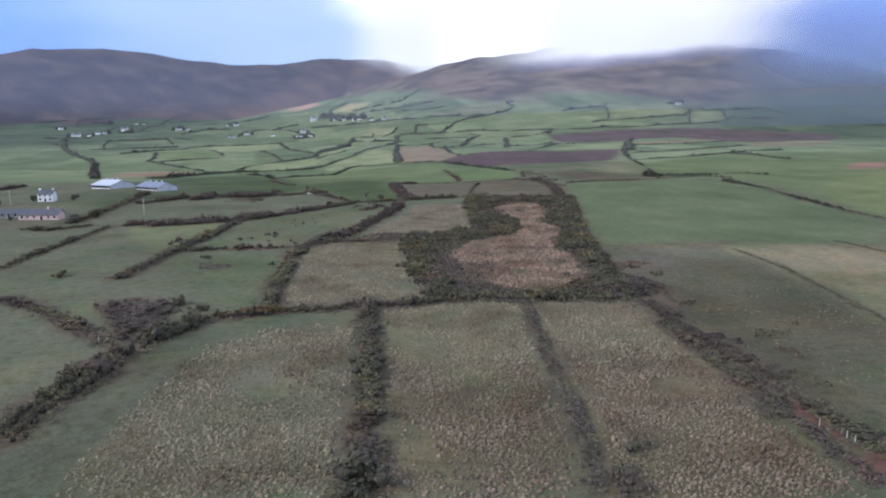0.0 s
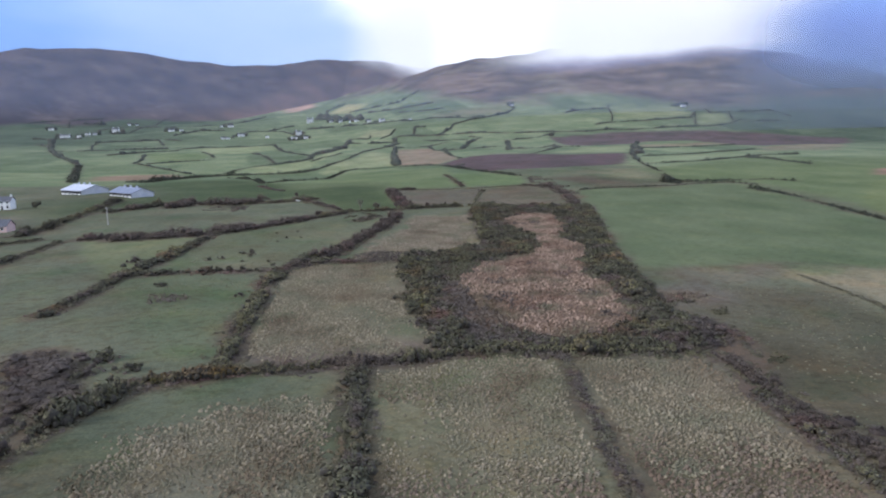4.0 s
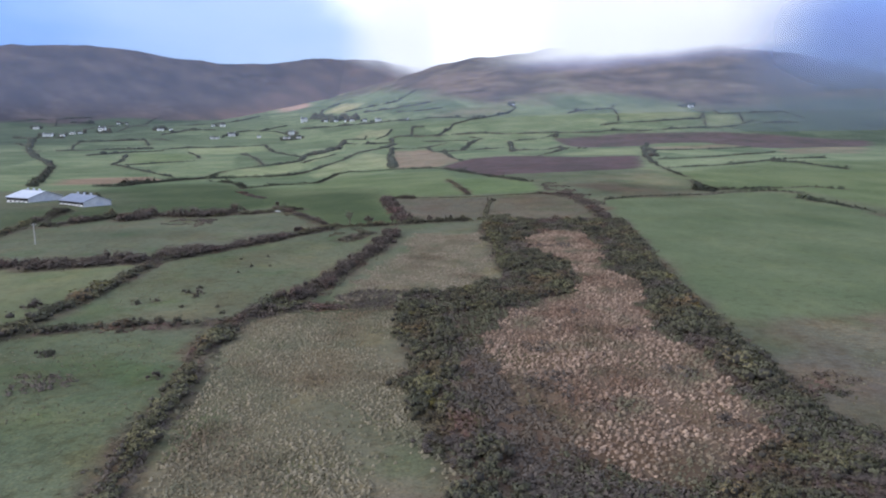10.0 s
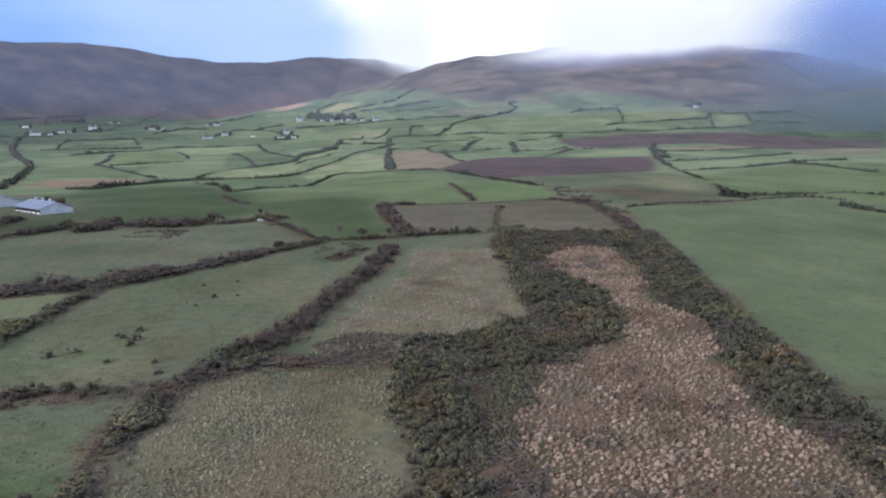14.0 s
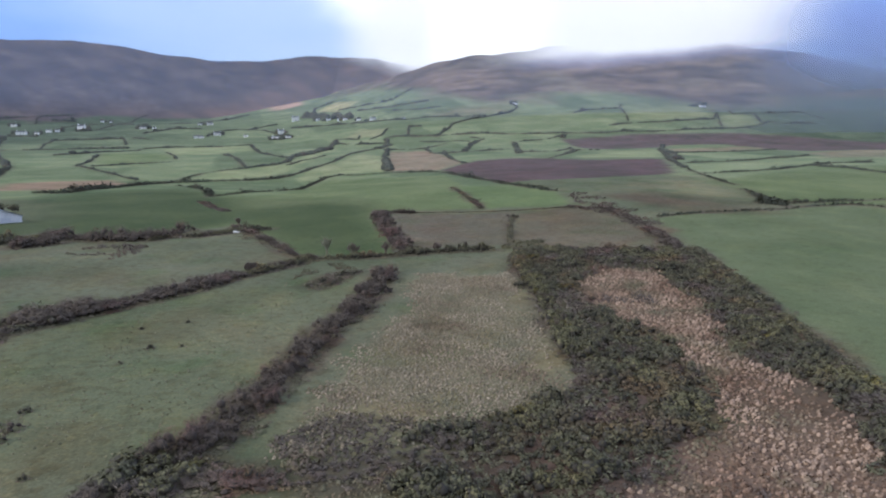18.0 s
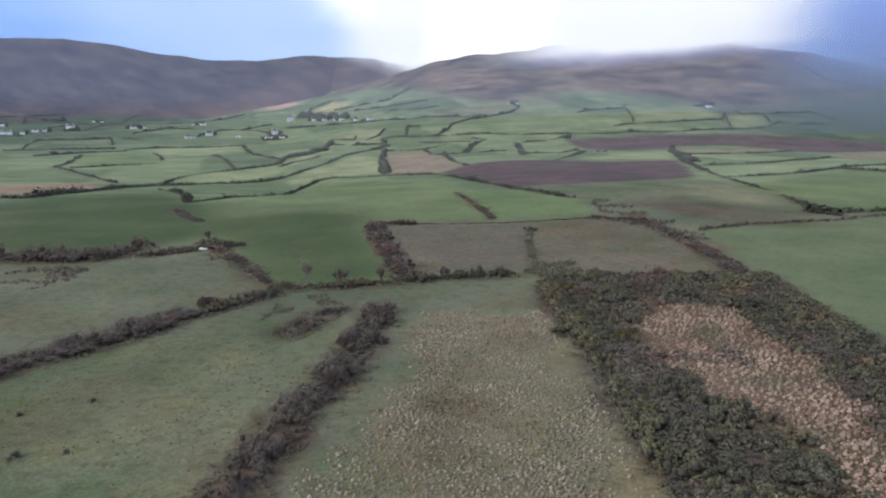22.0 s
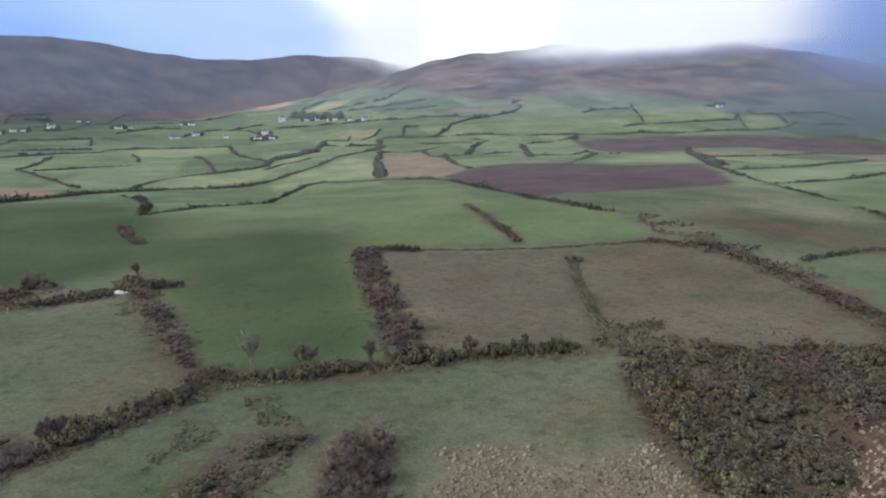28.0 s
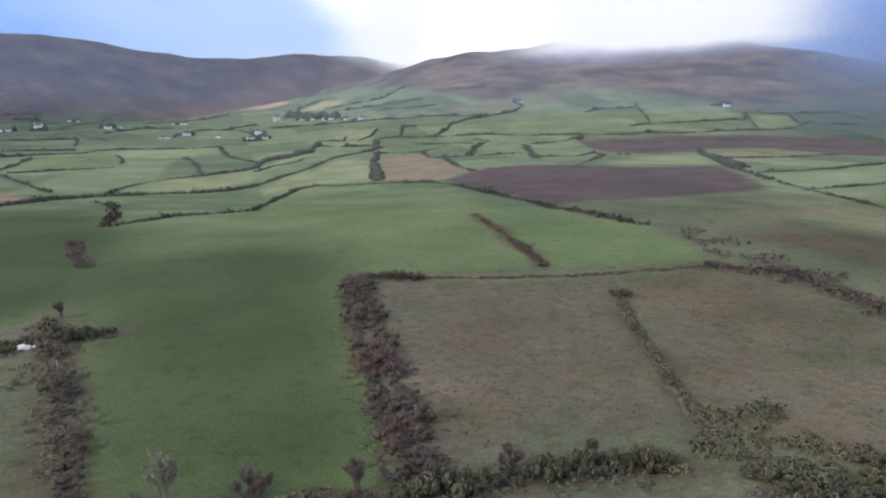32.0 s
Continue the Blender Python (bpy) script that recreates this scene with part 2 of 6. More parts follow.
far_heather = mix_node(n, l, far_heather, range_node(n, l, noise_node(n, l, 0.05, 6), 0.3, 0.7, 0.74, 1.26), 1.0, "MULTIPLY")
west_at = n.new("ShaderNodeAttribute")
west_at.attribute_name = "west"
heather = mix_node(n, l, heather, far_heather, west_at.outputs["Fac"])
foot_at = n.new("ShaderNodeAttribute")
foot_at.attribute_name = "foot"
bracken = mix_node(n, l, (0.120, 0.088, 0.078), (0.215, 0.135, 0.105), range_node(n, l, noise_node(n, l, 0.005, 6), 0.4, 0.62))
heather = mix_node(n, l, heather, bracken, foot_at.outputs["Fac"])
edge = n.new("ShaderNodeMath")
edge.operation = "MULTIPLY_ADD"
l.new(noise_node(n, l, 0.006, 5), edge.inputs[0])
edge.inputs[1].default_value = 0.9
l.new(moor_at.outputs["Fac"], edge.inputs[2])
col = mix_node(n, l, col, heather, range_node(n, l, edge.outputs[0], 0.78, 1.10))
l.new(col, b.inputs["Base Color"])
bump_node(n, l, noise_node(n, l, 1.1, 6), 0.7, 0.35, b)


# ---- lie of the land ----
RIDGE_X = (-5000, -1500, -900, -634, -379, -146, 86, 318, 700, 1200, 1596, 1985, 2600, 5000)
RIDGE_Z = (0, 10, 70, 140, 196, 244, 314, 370, 398, 425, 365, 240, 150, 120)
RISE_Y = (300, 520, 775, 1246, 1355, 1445, 1600, 1777, 2250, 2650, 2800, 2920, 3150, 3500)
RISE_S = (0.0, 0.016, 0.045, 0.085, 0.13, 0.185, 0.245, 0.335, 0.66, 0.95, 1.0, 0.95, 0.6, 0.25)
CREST_X = (-5000, -1500, -1000, -300, 400, 3000)
CREST_Y = (2700, 2800, 3300, 4000, 4100, 4200)
FAR_X = (-5000, -2200, -1580, -1480, -1380, -1237, -1049, -800, -607, -415, -165, 400, 1500)
FAR_Z = (300, 332, 370, 391, 410, 421, 402, 393, 434, 480, 490, 420, 300)


def soft_table(v, knots, values, spread):
    return sum(np.interp(v + k * spread, knots, values) for k in (-1.0, -0.5, 0.0, 0.5, 1.0)) / 5


def far_climb(x, y):
    """How far up the western mountain a place lies: 0 at its foot, 1 on its crest."""
    return np.clip((y - np.interp(x, CREST_X, CREST_Y) + 850) / 850, 0, 1)


def land(x, y):
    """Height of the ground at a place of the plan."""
    x, y = np.asarray(x, float), np.asarray(y, float)
    near = -2.5 + 2.5 * np.clip((y - 150) / 270, 0, 1)
    bump = 3.0 * np.exp(-((x - 70) / 130) ** 2 - ((y - 590) / 95) ** 2)
    farm = 2.4 * np.exp(-((x + 200) / 75) ** 2 - ((y - 490) / 70) ** 2)
    dip = -8.0 * np.exp(-((x + 120) / 260) ** 2 - ((y - 890) / 150) ** 2)
    valley = 0.055 * 120 * np.logaddexp(0, (y - 1000) / 120)
    hill = soft_table(x, RIDGE_X, RIDGE_Z, 160) * soft_table(y + 0.05 * x - 250 * np.clip(-x / 300, 0, 1), RISE_Y, RISE_S, 110)
    climb = far_climb(x, y)
    far = np.minimum(valley, 150) + (soft_table(x, FAR_X, FAR_Z, 80) - np.minimum(valley, 150)) * climb ** 1.1 - 400 * (climb <= 0)
    a = np.maximum(valley, hill)
    low = np.maximum(np.clip((x + 100) / 200, 0, 1), np.clip((y - 1000) / 400, 0, 1))
    a = valley * (1 - low) + a * low
    a = a + 14 * np.log1p(np.exp(-np.abs(valley - hill) / 20)) * np.clip((y - 1300) / 500, 0, 1)
    a = np.maximum(a, far)
    rough = np.clip((a - 90) / 200, 0, 1) * np.where(y > 2900, 0.5, 1.0)
    crag = np.sin(x / 71 + 2 * np.sin(y / 190)) * np.sin(y / 113 + np.sin(x / 160)) * 9
    crag = crag + np.sin(x / 29 + y / 83) * np.sin(y / 47 - x / 91 + 1) * 4
    swell = 0.35 * np.sin(x / 23 + 1.3 * np.sin(y / 41)) * np.sin(y / 31 + 0.7)
    return near + bump + farm + dip + a + rough * crag + swell

# ---- the ground: one sheet, its grass coloured field by field ----
FIELDS = []


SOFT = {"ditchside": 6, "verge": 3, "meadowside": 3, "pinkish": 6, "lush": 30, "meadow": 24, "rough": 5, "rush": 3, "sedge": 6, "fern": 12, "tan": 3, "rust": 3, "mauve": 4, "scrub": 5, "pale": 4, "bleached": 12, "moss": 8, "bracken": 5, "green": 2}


WILD = {"meadowside": 0.25, "lush": 0.10, "green": 0.2, "pasture": 0.6, "pale": 0.3, "bright": 0.3, "earth": 0.3, "hay": 0.2, "heath": 1.0, "meadow": 0.15}


def field(kind, corners):
    FIELDS.append((kind, corners))


field('green', [(231, 662), (404, 795), (595, 793), (248, 328), (260, 419), (263, 525), (200, 532)])
field('moss', [(76, 210), (95, 224), (124, 222), (119, 196), (116, 165), (110, 140), (69, 89), (66, 107), (65, 132), (62, 161), (60, 188)])
field('bleached', [(117, 246), (150, 248), (178, 234), (190, 200), (120, 130), (112, 146), (116, 178), (122, 215)])
field('meadowside', [(118, 486), (180, 506), (238, 521), (258, 506), (244, 405), (235, 348), (216, 285), (177, 238), (150, 251), (123, 257), (83, 250), (76, 256), (83, 285), (92, 331), (105, 414)])
field('pinkish', [(82, 246), (121, 255), (123, 243), (96, 226), (80, 228)])
field('bright', [(262, 405), (354, 527), (428, 569), (420, 420), (233, 308), (238, 334)])
field('earth', [(433, 629), (492, 656), (435, 579), (396, 575)])
field('rough', [(-80, 228), (-82, 251), (-43, 246), (-37, 234), (-37, 209), (-35, 172), (-48, 173)])
field('rough', [(-80, 264), (-77, 317), (-62, 364), (-5, 381), (-14, 331), (-24, 282), (-43, 268)])
field('pasture', [(-132, 318), (-87, 323), (-87, 273), (-89, 244)])
field('scrub', [(2, 281), (30, 287), (42, 407), (99, 417), (92, 356), (75, 266), (69, 223), (69, 188), (67, 177), (59, 166), (8, 170), (4, 192), (0, 225)])
field('rush', [(-36, 267), (-11, 270), (-2, 279), (1, 225), (4, 189), (7, 169), (-33, 172), (-32, 185), (-36, 231)])
field('tan', [(-17, 273), (-8, 310), (3, 345), (8, 381), (15, 379), (23, 376), (31, 378), (36, 382), (30, 291), (23, 283), (2, 271), (-10, 264)])
field('rust', [(48, 365), (57, 379), (66, 385), (78, 381), (80, 362), (74, 340), (64, 303), (69, 291), (55, 236), (61, 231), (57, 202), (52, 191), (40, 184), (34, 180), (28, 178.5), (24, 187), (14, 203), (11, 228), (27, 257), (49, 285)])
field('rush', [(-43, 130), (-35, 141), (-24, 147), (-9, 151), (-7, 140), (-7, 110), (-6, 77), (-42, 80), (-41, 85), (-42, 103), (-41, 123)])
field('rush', [(-7, 160), (3, 165), (12, 169), (20, 171), (31, 168), (28, 131), (28, 114), (24, 125), (16, 117), (10, 111), (5, 125), (-1, 121), (-5, 112)])
field('sedge', [(-5, 112), (-1, 122), (5, 126), (10, 112), (16, 117), (24, 125), (28, 115), (27, 103), (23, 76), (-4, 78), (-5, 109)])
field('rush', [(33, 168), (55, 168), (60, 160), (59, 136), (61, 128), (50, 120), (48, 133), (37, 119), (35, 135), (29, 131)])
field('sedge', [(29, 132), (35, 135), (37, 120), (48, 133), (50, 120), (61, 128), (61, 107), (59, 82), (58, 73), (24, 75), (29, 113)])
field('verge', [(-60, 76), (-56, 112), (-52, 140), (-44, 149), (-36, 132), (-41, 100), (-44, 76)])
field('ditchside', [(62, 172), (76, 188), (84, 170), (80, 140), (76, 115), (70, 90), (66, 98), (67, 125), (67, 140)])
field('clay', [(63, 100), (65.5, 100), (65, 90), (63, 80), (61, 76), (59.5, 78), (61, 85), (61.5, 91)])
field('mauve', [(-34, 175), (-10, 178), (8, 184), (7, 167), (-9, 164), (-32, 163)])
field('mauve', [(69, 224), (88, 232), (90, 216), (85, 206), (72, 203), (66, 207)])
field('mauve', [(63, 194), (75, 193), (67, 173), (60, 169), (60, 180)])
field('green', [(-222, 731), (-168, 709), (-123, 639), (-81, 673), (-70, 905), (46, 806), (45, 524), (-11, 521), (-13, 510), (-4, 458), (1, 415), (-35, 417), (-73, 503), (-83, 480)])
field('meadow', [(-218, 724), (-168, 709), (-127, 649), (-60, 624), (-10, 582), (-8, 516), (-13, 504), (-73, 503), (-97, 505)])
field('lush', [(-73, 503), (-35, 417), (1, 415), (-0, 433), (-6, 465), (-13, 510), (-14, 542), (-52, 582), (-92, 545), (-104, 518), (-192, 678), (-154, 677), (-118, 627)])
field('green', [(39, 634), (78, 620), (96, 570), (88, 521), (44, 521)])
field('dull', [(-6, 509), (57, 507), (49, 475), (42, 426), (11, 422), (7, 414), (2, 416), (-6, 473)])
field('brown', [(58, 501), (81, 512), (96, 509), (108, 487), (115, 453), (64, 399), (62, 408), (47, 418), (43, 426)])
field('fern', [(106, 560), (150, 592), (185, 566), (190, 520), (178, 492), (152, 494), (122, 520)])
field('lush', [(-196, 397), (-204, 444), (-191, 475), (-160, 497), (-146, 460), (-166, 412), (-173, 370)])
field('mauve', [(-237, 402), (-222, 411), (-187, 386), (-161, 331), (-190, 323)])
field('rough', [(98, 579), (75, 638), (151, 682), (235, 712), (212, 606), (197, 548), (150, 530), (112, 518), (93, 529)])
field('bleached', [(188, 630), (230, 688), (210, 602), (199, 557), (177, 545), (166, 572)])
field('fern', [(114, 562), (152, 571), (180, 553), (150, 520), (132, 525), (119, 540)])
field('heath', [(81, 950), (140, 981), (231, 919), (300, 920), (263, 810), (237, 737), (223, 722), (114, 664), (76, 650), (69, 744), (48, 896)])
field('heath', [(278, 1301), (345, 1305), (404, 1331), (492, 1341), (616, 1332), (697, 1287), (763, 1232), (817, 1214), (740, 1112), (566, 1070), (513, 1114), (527, 1195), (425, 1197), (389, 1154), (294, 1131), (271, 1175)])
field('pale', [(-105, 901), (-73, 976), (-11, 941), (-17, 1156), (-57, 1201), (-78, 1085), (-105, 1011)])
field('straw', [(-10, 1226), (46, 1203), (63, 1094), (76, 955), (45, 901), (-7, 937)])
field('bright', [(-446, 1232), (-359, 1262), (-310, 1149), (-316, 1089), (-369, 1042)])
field('pale', [(-217, 999), (-186, 1022), (-144, 1078), (-106, 1363), (-99, 1325), (-120, 1136), (-130, 1007), (-155, 934), (-206, 907)])
field('pale', [(523, 1672), (689, 1712), (676, 1578), (633, 1512), (467, 1498)])
field('pale', [(673, 1539), (734, 1540), (706, 1445), (666, 1408), (616, 1409)])
field('pale', [(285, 819), (370, 855), (407, 841), (293, 749), (259, 731)])
field('bleached', [(160, 1779), (275, 1758), (248, 1677), (195, 1668), (124, 1672), (54, 1698)])
field('pale', [(289, 1089), (373, 1112), (309, 941), (214, 958)])
field('earth', [(-297, 691), (-342, 803), (-317, 839), (-286, 876), (-249, 825), (-255, 758), (-264, 714)])
field('pale', [(-92, 1452), (-26, 1432), (-16, 1524), (-76, 1563)])
field('pale', [(-398, 1367), (-265, 1425), (-239, 1329), (-271, 1253), (-334, 1224)])
field('straw', [(396, 1125), (537, 1177), (547, 1127), (428, 1062), (366, 1052)])
field('straw', [(539, 1027), (649, 1092), (719, 1085), (599, 928), (491, 924)])
field('hay', [(-242, 2272), (-197, 2437), (-108, 2245), (-159, 2112)])
# bracken slopes whose bright tint also paints the patch of sun on them
field('bracken', [(-558, 3033), (-551, 3100), (-443, 3230), (-337, 2704), (-412, 2589)])
field('bracken', [(-348, 3408), (-292, 3546), (-222, 3563), (-222, 2732)])
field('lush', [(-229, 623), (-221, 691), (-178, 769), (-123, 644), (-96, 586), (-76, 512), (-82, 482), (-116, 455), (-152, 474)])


# the lines of the hedgerows: what grows there, its width and height, and its way over the plan
HEDGES = []


def hedge(kind, width, height, points):
    HEDGES.append((kind, width, height, points))


hedge('dark', 5, 2.7, [(-56.5, 94.4), (-57.8, 105.4), (-56.2, 114.7), (-56.1, 129.9), (-53.4, 142.9), (-48.5, 151.4), (-47.2, 158.0)])
hedge('gorse', 3.4, 2.1, [(-47.2, 158.0), (-40.0, 160.6), (-33.0, 163.0), (-21.0, 164.2), (-9.0, 166.2), (2.5, 168.0), (12.0, 171.6)])
hedge('gorse', 3.6, 1.9, [(12.0, 171.6), (20.0, 173.8), (32.0, 171.6), (42.0, 171.0), (54.0, 170.5)])
hedge('gorse', 2.6, 1.6, [(-107.3, 181.1), (-90.7, 168.9), (-74.4, 154.8), (-60.2, 139.3)])
hedge('dark', 2.8, 1.9, [(-8.8, 164.5), (-7.9, 154.0), (-6.9, 145.0), (-6.9, 137.2), (-6.1, 117.6), (-5.5, 103.0), (-5.1, 89.3), (-5.4, 79.0), (-5.7, 76.2)])
hedge('bram', 1.0, 0.6, [(32.0, 169.0), (31.0, 158.0), (29.7, 137.7), (28.1, 117.5), (27.9, 104.3), (26.2, 90.0), (23.9, 76.6)])
hedge('bram', 3.2, 1.6, [(57.0, 176.0), (61.4, 172.0), (63.2, 165.0), (63.4, 156.0), (63.2, 146.0), (63.4, 137.7), (64.6, 125.9), (65.1, 114.3), (62.4, 97.9)])
hedge('gorse', 2.2, 1.3, [(61.4, 150.0), (60.4, 140.0), (60.0, 131.0), (59.8, 120.0), (60.2, 111.0), (59.2, 103.0), (57.6, 95.0)])
hedge('red', 1.4, 0.9, [(59.5, 93.8), (59.0, 85.7), (59.1, 80.2), (58.4, 75.2)])
hedge('dark', 2.6, 1.4, [(65.3, 101.1), (65.3, 92.6), (65.4, 83.7)])
hedge('bram', 7, 1.3, [(63.1, 186.1), (63.8, 178.2), (63.5, 172.6)])
hedge('dark', 5.5, 2, [(103.4, 413.7), (89.9, 349.9), (75.0, 282.1), (69.3, 246.0), (64.2, 216.6), (63.4, 199.4), (63.5, 187.2), (64.3, 177.2)])
hedge('gorse', 2.8, 1.9, [(-39.7, 255.5), (-39.7, 236.6), (-37.5, 211.7), (-36.8, 196.3), (-35.5, 182.5), (-34.2, 168.4), (-34.7, 162.6)])
hedge('gorse', 2.6, 1.6, [(-39.0, 256.2), (-31.7, 262.7), (-24.1, 272.6)])
hedge('sparse', 2.5, 1.7, [(-79.5, 249.2), (-71.2, 253.3), (-63.5, 253.8), (-52.8, 253.4), (-42.9, 256.4), (-34.3, 261.1)])
hedge('bram', 5.5, 2.7, [(-29.8, 272.1), (-25.0, 279.7), (-22.4, 290.8), (-19.5, 306.9), (-15.7, 323.9), (-10.6, 340.3), (-3.0, 383.5)])
hedge('dark', 3, 2, [(-38.2, 241.3), (-38.7, 247.5), (-37.8, 256.6), (-35.2, 266.0), (-30.0, 273.0)])
hedge('dark', 3, 1.8, [(-85.9, 202.5), (-86.1, 213.8), (-84.8, 223.8), (-84.4, 240.6), (-85.5, 257.5), (-82.7, 276.2), (-81.9, 300.9), (-81.3, 325.6), (-75.2, 344.7)])
hedge('bram', 8.5, 2.8, [(-101.5, 324.4), (-92.7, 328.8), (-78.0, 335.3), (-67.9, 350.2), (-55.8, 367.6), (-46.6, 385.4)])
hedge('dark', 2.4, 1.5, [(-131.7, 222.8), (-133.6, 246.3), (-135.9, 279.9), (-138.7, 317.6)])
hedge('bram', 9, 3.2, [(-119.9, 321.6), (-114.5, 322.4), (-103.9, 324.0), (-94.6, 329.0), (-83.6, 331.5), (-78.9, 341.3), (-68.5, 349.5)])
hedge('bram', 7, 3.4, [(-136.6, 432.0), (-131.9, 436.2), (-127.0, 444.1)])
hedge('bram', 4.5, 0.9, [(-30.4, 266.1), (-25.4, 266.8), (-19.5, 267.3), (-12.8, 267.7), (-6.0, 268.5), (-0.4, 270.5)])
hedge('bram', 6, 2.6, [(-133.8, 321.7), (-125.2, 326.0), (-119.9, 330.5)])
hedge('bram', 8, 3.8, [(-140.6, 456.6), (-127.9, 454.4), (-114.3, 450.0), (-99.1, 450.2), (-92.8, 459.2), (-89.1, 478.7)])
hedge('gorse', 3.5, 2.2, [(-93.8, 447.8), (-90.5, 458.1), (-79.1, 459.0), (-70.8, 465.0), (-66.2, 474.8)])
hedge('bram', 3.0, 2.0, [(-71.7, 487.2), (-55.4, 456.8), (-46.4, 439.0), (-39.5, 425.2), (-34.3, 414.3)])
hedge('sparse', 2.2, 1.2, [(-22.3, 364.2), (-20.0, 367.6), (-17.0, 373.7), (-14.6, 382.1), (-11.4, 386.8)])
hedge('sparse', 3, 1.5, [(-24.4, 367.7), (-21.5, 372.7), (-18.8, 378.0), (-15.2, 386.1)])
hedge('gorse', 3.4, 2, [(-49.3, 380.8), (-46.4, 383.1), (-42.2, 386.4), (-39.9, 391.6), (-35.4, 396.9), (-32.0, 402.5)])
hedge('dark', 3.6, 2.3, [(-32.1, 408.7), (-27.4, 407.6), (-23.1, 407.9), (-18.8, 408.1), (-13.9, 409.2), (-8.8, 410.0), (-4.2, 411.1), (0.6, 412.3)])
hedge('dark', 6, 3, [(-162.0, 414.0), (-154.1, 424.2), (-145.8, 440.9), (-136.3, 453.6)])
hedge('dark', 4, 2.4, [(-82.8, 457.5), (-69.4, 470.5), (-53.7, 477.5)])
hedge('dark', 4, 3, [(-310.0, 527.6), (-313.2, 547.8), (-317, 574)])
hedge('dark', 3, 1.8, [(-173.8, 311.8), (-162.1, 308.4), (-155.1, 315.5), (-149.7, 324.8)])
hedge('dark', 3.4, 2, [(-32.5, 398.8), (-30.8, 403.9), (-28.1, 408.6)])
hedge('red', 3.6, 1.9, [(-32.3, 410.9), (-28.8, 409.9), (-26.7, 410.1)])
hedge('dark', 3.2, 2.5, [(0.6, 412.8), (7.6, 413.0), (12.3, 414.6), (18.0, 414.9), (25.0, 416.0), (34.5, 416.4)])
hedge('red', 6, 2.2, [(-8.7, 515.4), (-5.1, 478.6), (-1.4, 453.3), (0.8, 434.0), (3.4, 416.4)])
hedge('bram', 3.5, 2.4, [(-7.0, 516.5), (-0.1, 517.1), (8.5, 512.4)])
hedge('low', 2, 1, [(8.4, 515.7), (26.4, 513.1), (44.5, 511.8), (61.5, 512.3), (84.9, 514.8)])
hedge('dark', 0.8, 0.5, [(54.4, 496.0), (49.3, 473.0), (45.8, 452.0), (43.4, 438.0), (41.2, 421.0)])
hedge('dark', 2.4, 1, [(37, 628), (40, 584), (41.6, 551.0), (43.7, 523.5)])
hedge('red', 4, 1, [(-120, 606), (-103, 570), (-89.2, 546.3)])
hedge('far', 5, 2.8, [(-305, 674), (-362, 798), (-433, 955), (-447, 991)])
hedge('far', 5, 2.8, [(-447, 991), (-502, 1079), (-580, 1197), (-668, 1350), (-751, 1518), (-778, 1577)])
hedge('far', 3, 1.9, [(-629, 1288), (-574, 1310), (-510, 1333), (-450, 1349)])
hedge('far', 3, 1.9, [(-498, 1195), (-481, 1223), (-462, 1261), (-418, 1308), (-427, 1339), (-381, 1379), (-316, 1397), (-265, 1436)])
hedge('far', 3, 1.9, [(-448, 1228), (-400, 1091), (-387, 1026), (-356, 993), (-314, 946), (-290, 916), (-265, 890)])
hedge('far', 3, 1.9, [(-244, 822), (-226, 901), (-225, 954), (-218, 978)])
hedge('far', 5, 2.8, [(-258, 681), (-240, 684), (-242, 727), (-235, 757), (-235, 829), (-218, 865), (-189, 889), (-161, 902), (-134, 927), (-120, 965)])
hedge('far', 3, 1.9, [(-202, 821), (-175, 781), (-140, 696), (-126, 647), (-120, 669), (-110, 703), (-89, 720), (-76, 729), (-82, 838), (-78, 925), (-64, 945), (-36, 927), (-9, 920)])
hedge('far', 3, 1.9, [(-218, 978), (-207, 1005), (-187, 1026), (-157, 1061), (-146, 1090)])
hedge('far', 5, 2.8, [(-146, 1090), (-149, 1164), (-130, 1219), (-113, 1330), (-108, 1410), (-112, 1461)])
hedge('far', 3, 1.9, [(-265, 1436), (-237, 1337), (-203, 1233), (-156, 1154)])
hedge('far', 3, 1.9, [(-265, 1234), (-234, 1170), (-202, 1078), (-187, 1031)])
hedge('far', 2, 1.3, [(-362, 1271), (-330, 1209), (-300, 1125), (-300, 1089), (-339, 1050), (-367, 1022)])
hedge('far', 2, 1.3, [(-574, 1310), (-623, 1421), (-658, 1526), (-546, 1577), (-484, 1427)])
hedge('far', 2, 1.3, [(-548, 1614), (-486, 1570)])
hedge('far', 3, 1.9, [(-644, 1543), (-546, 1577)])
hedge('far', 3, 1.9, [(-572, 1751), (-576, 1966), (-502, 1965)])
hedge('far', 2, 1.3, [(-751, 1933), (-871, 2345), (-904, 2579), (-898, 2616), (-884, 2663)])
hedge('far', 3, 1.9, [(-702, 2286), (-625, 2350), (-540, 2373), (-507, 2564)])
hedge('far', 2, 1.3, [(-404, 1652), (-426, 1812), (-394, 1884), (-312, 1823), (-264, 1699)])
hedge('far', 2, 1.3, [(-357, 1841), (-341, 1979), (-318, 2023)])
hedge('far', 3, 1.9, [(-857, 1649), (-798, 1647), (-751, 1649)])
hedge('far', 2, 1.3, [(-765, 1486), (-695, 1396)])
hedge('far', 2, 1.3, [(-904, 2080), (-964, 2358), (-796, 2332)])
hedge('far', 3, 1.9, [(-1218, 2290), (-1157, 2366), (-1055, 2489)])
hedge('far', 3, 1.9, [(-1112, 2341), (-1126, 2382), (-1118, 2411)])
hedge('far', 3, 1.9, [(-138, 1061), (-129, 1111), (-113, 1149), (-104, 1184)])
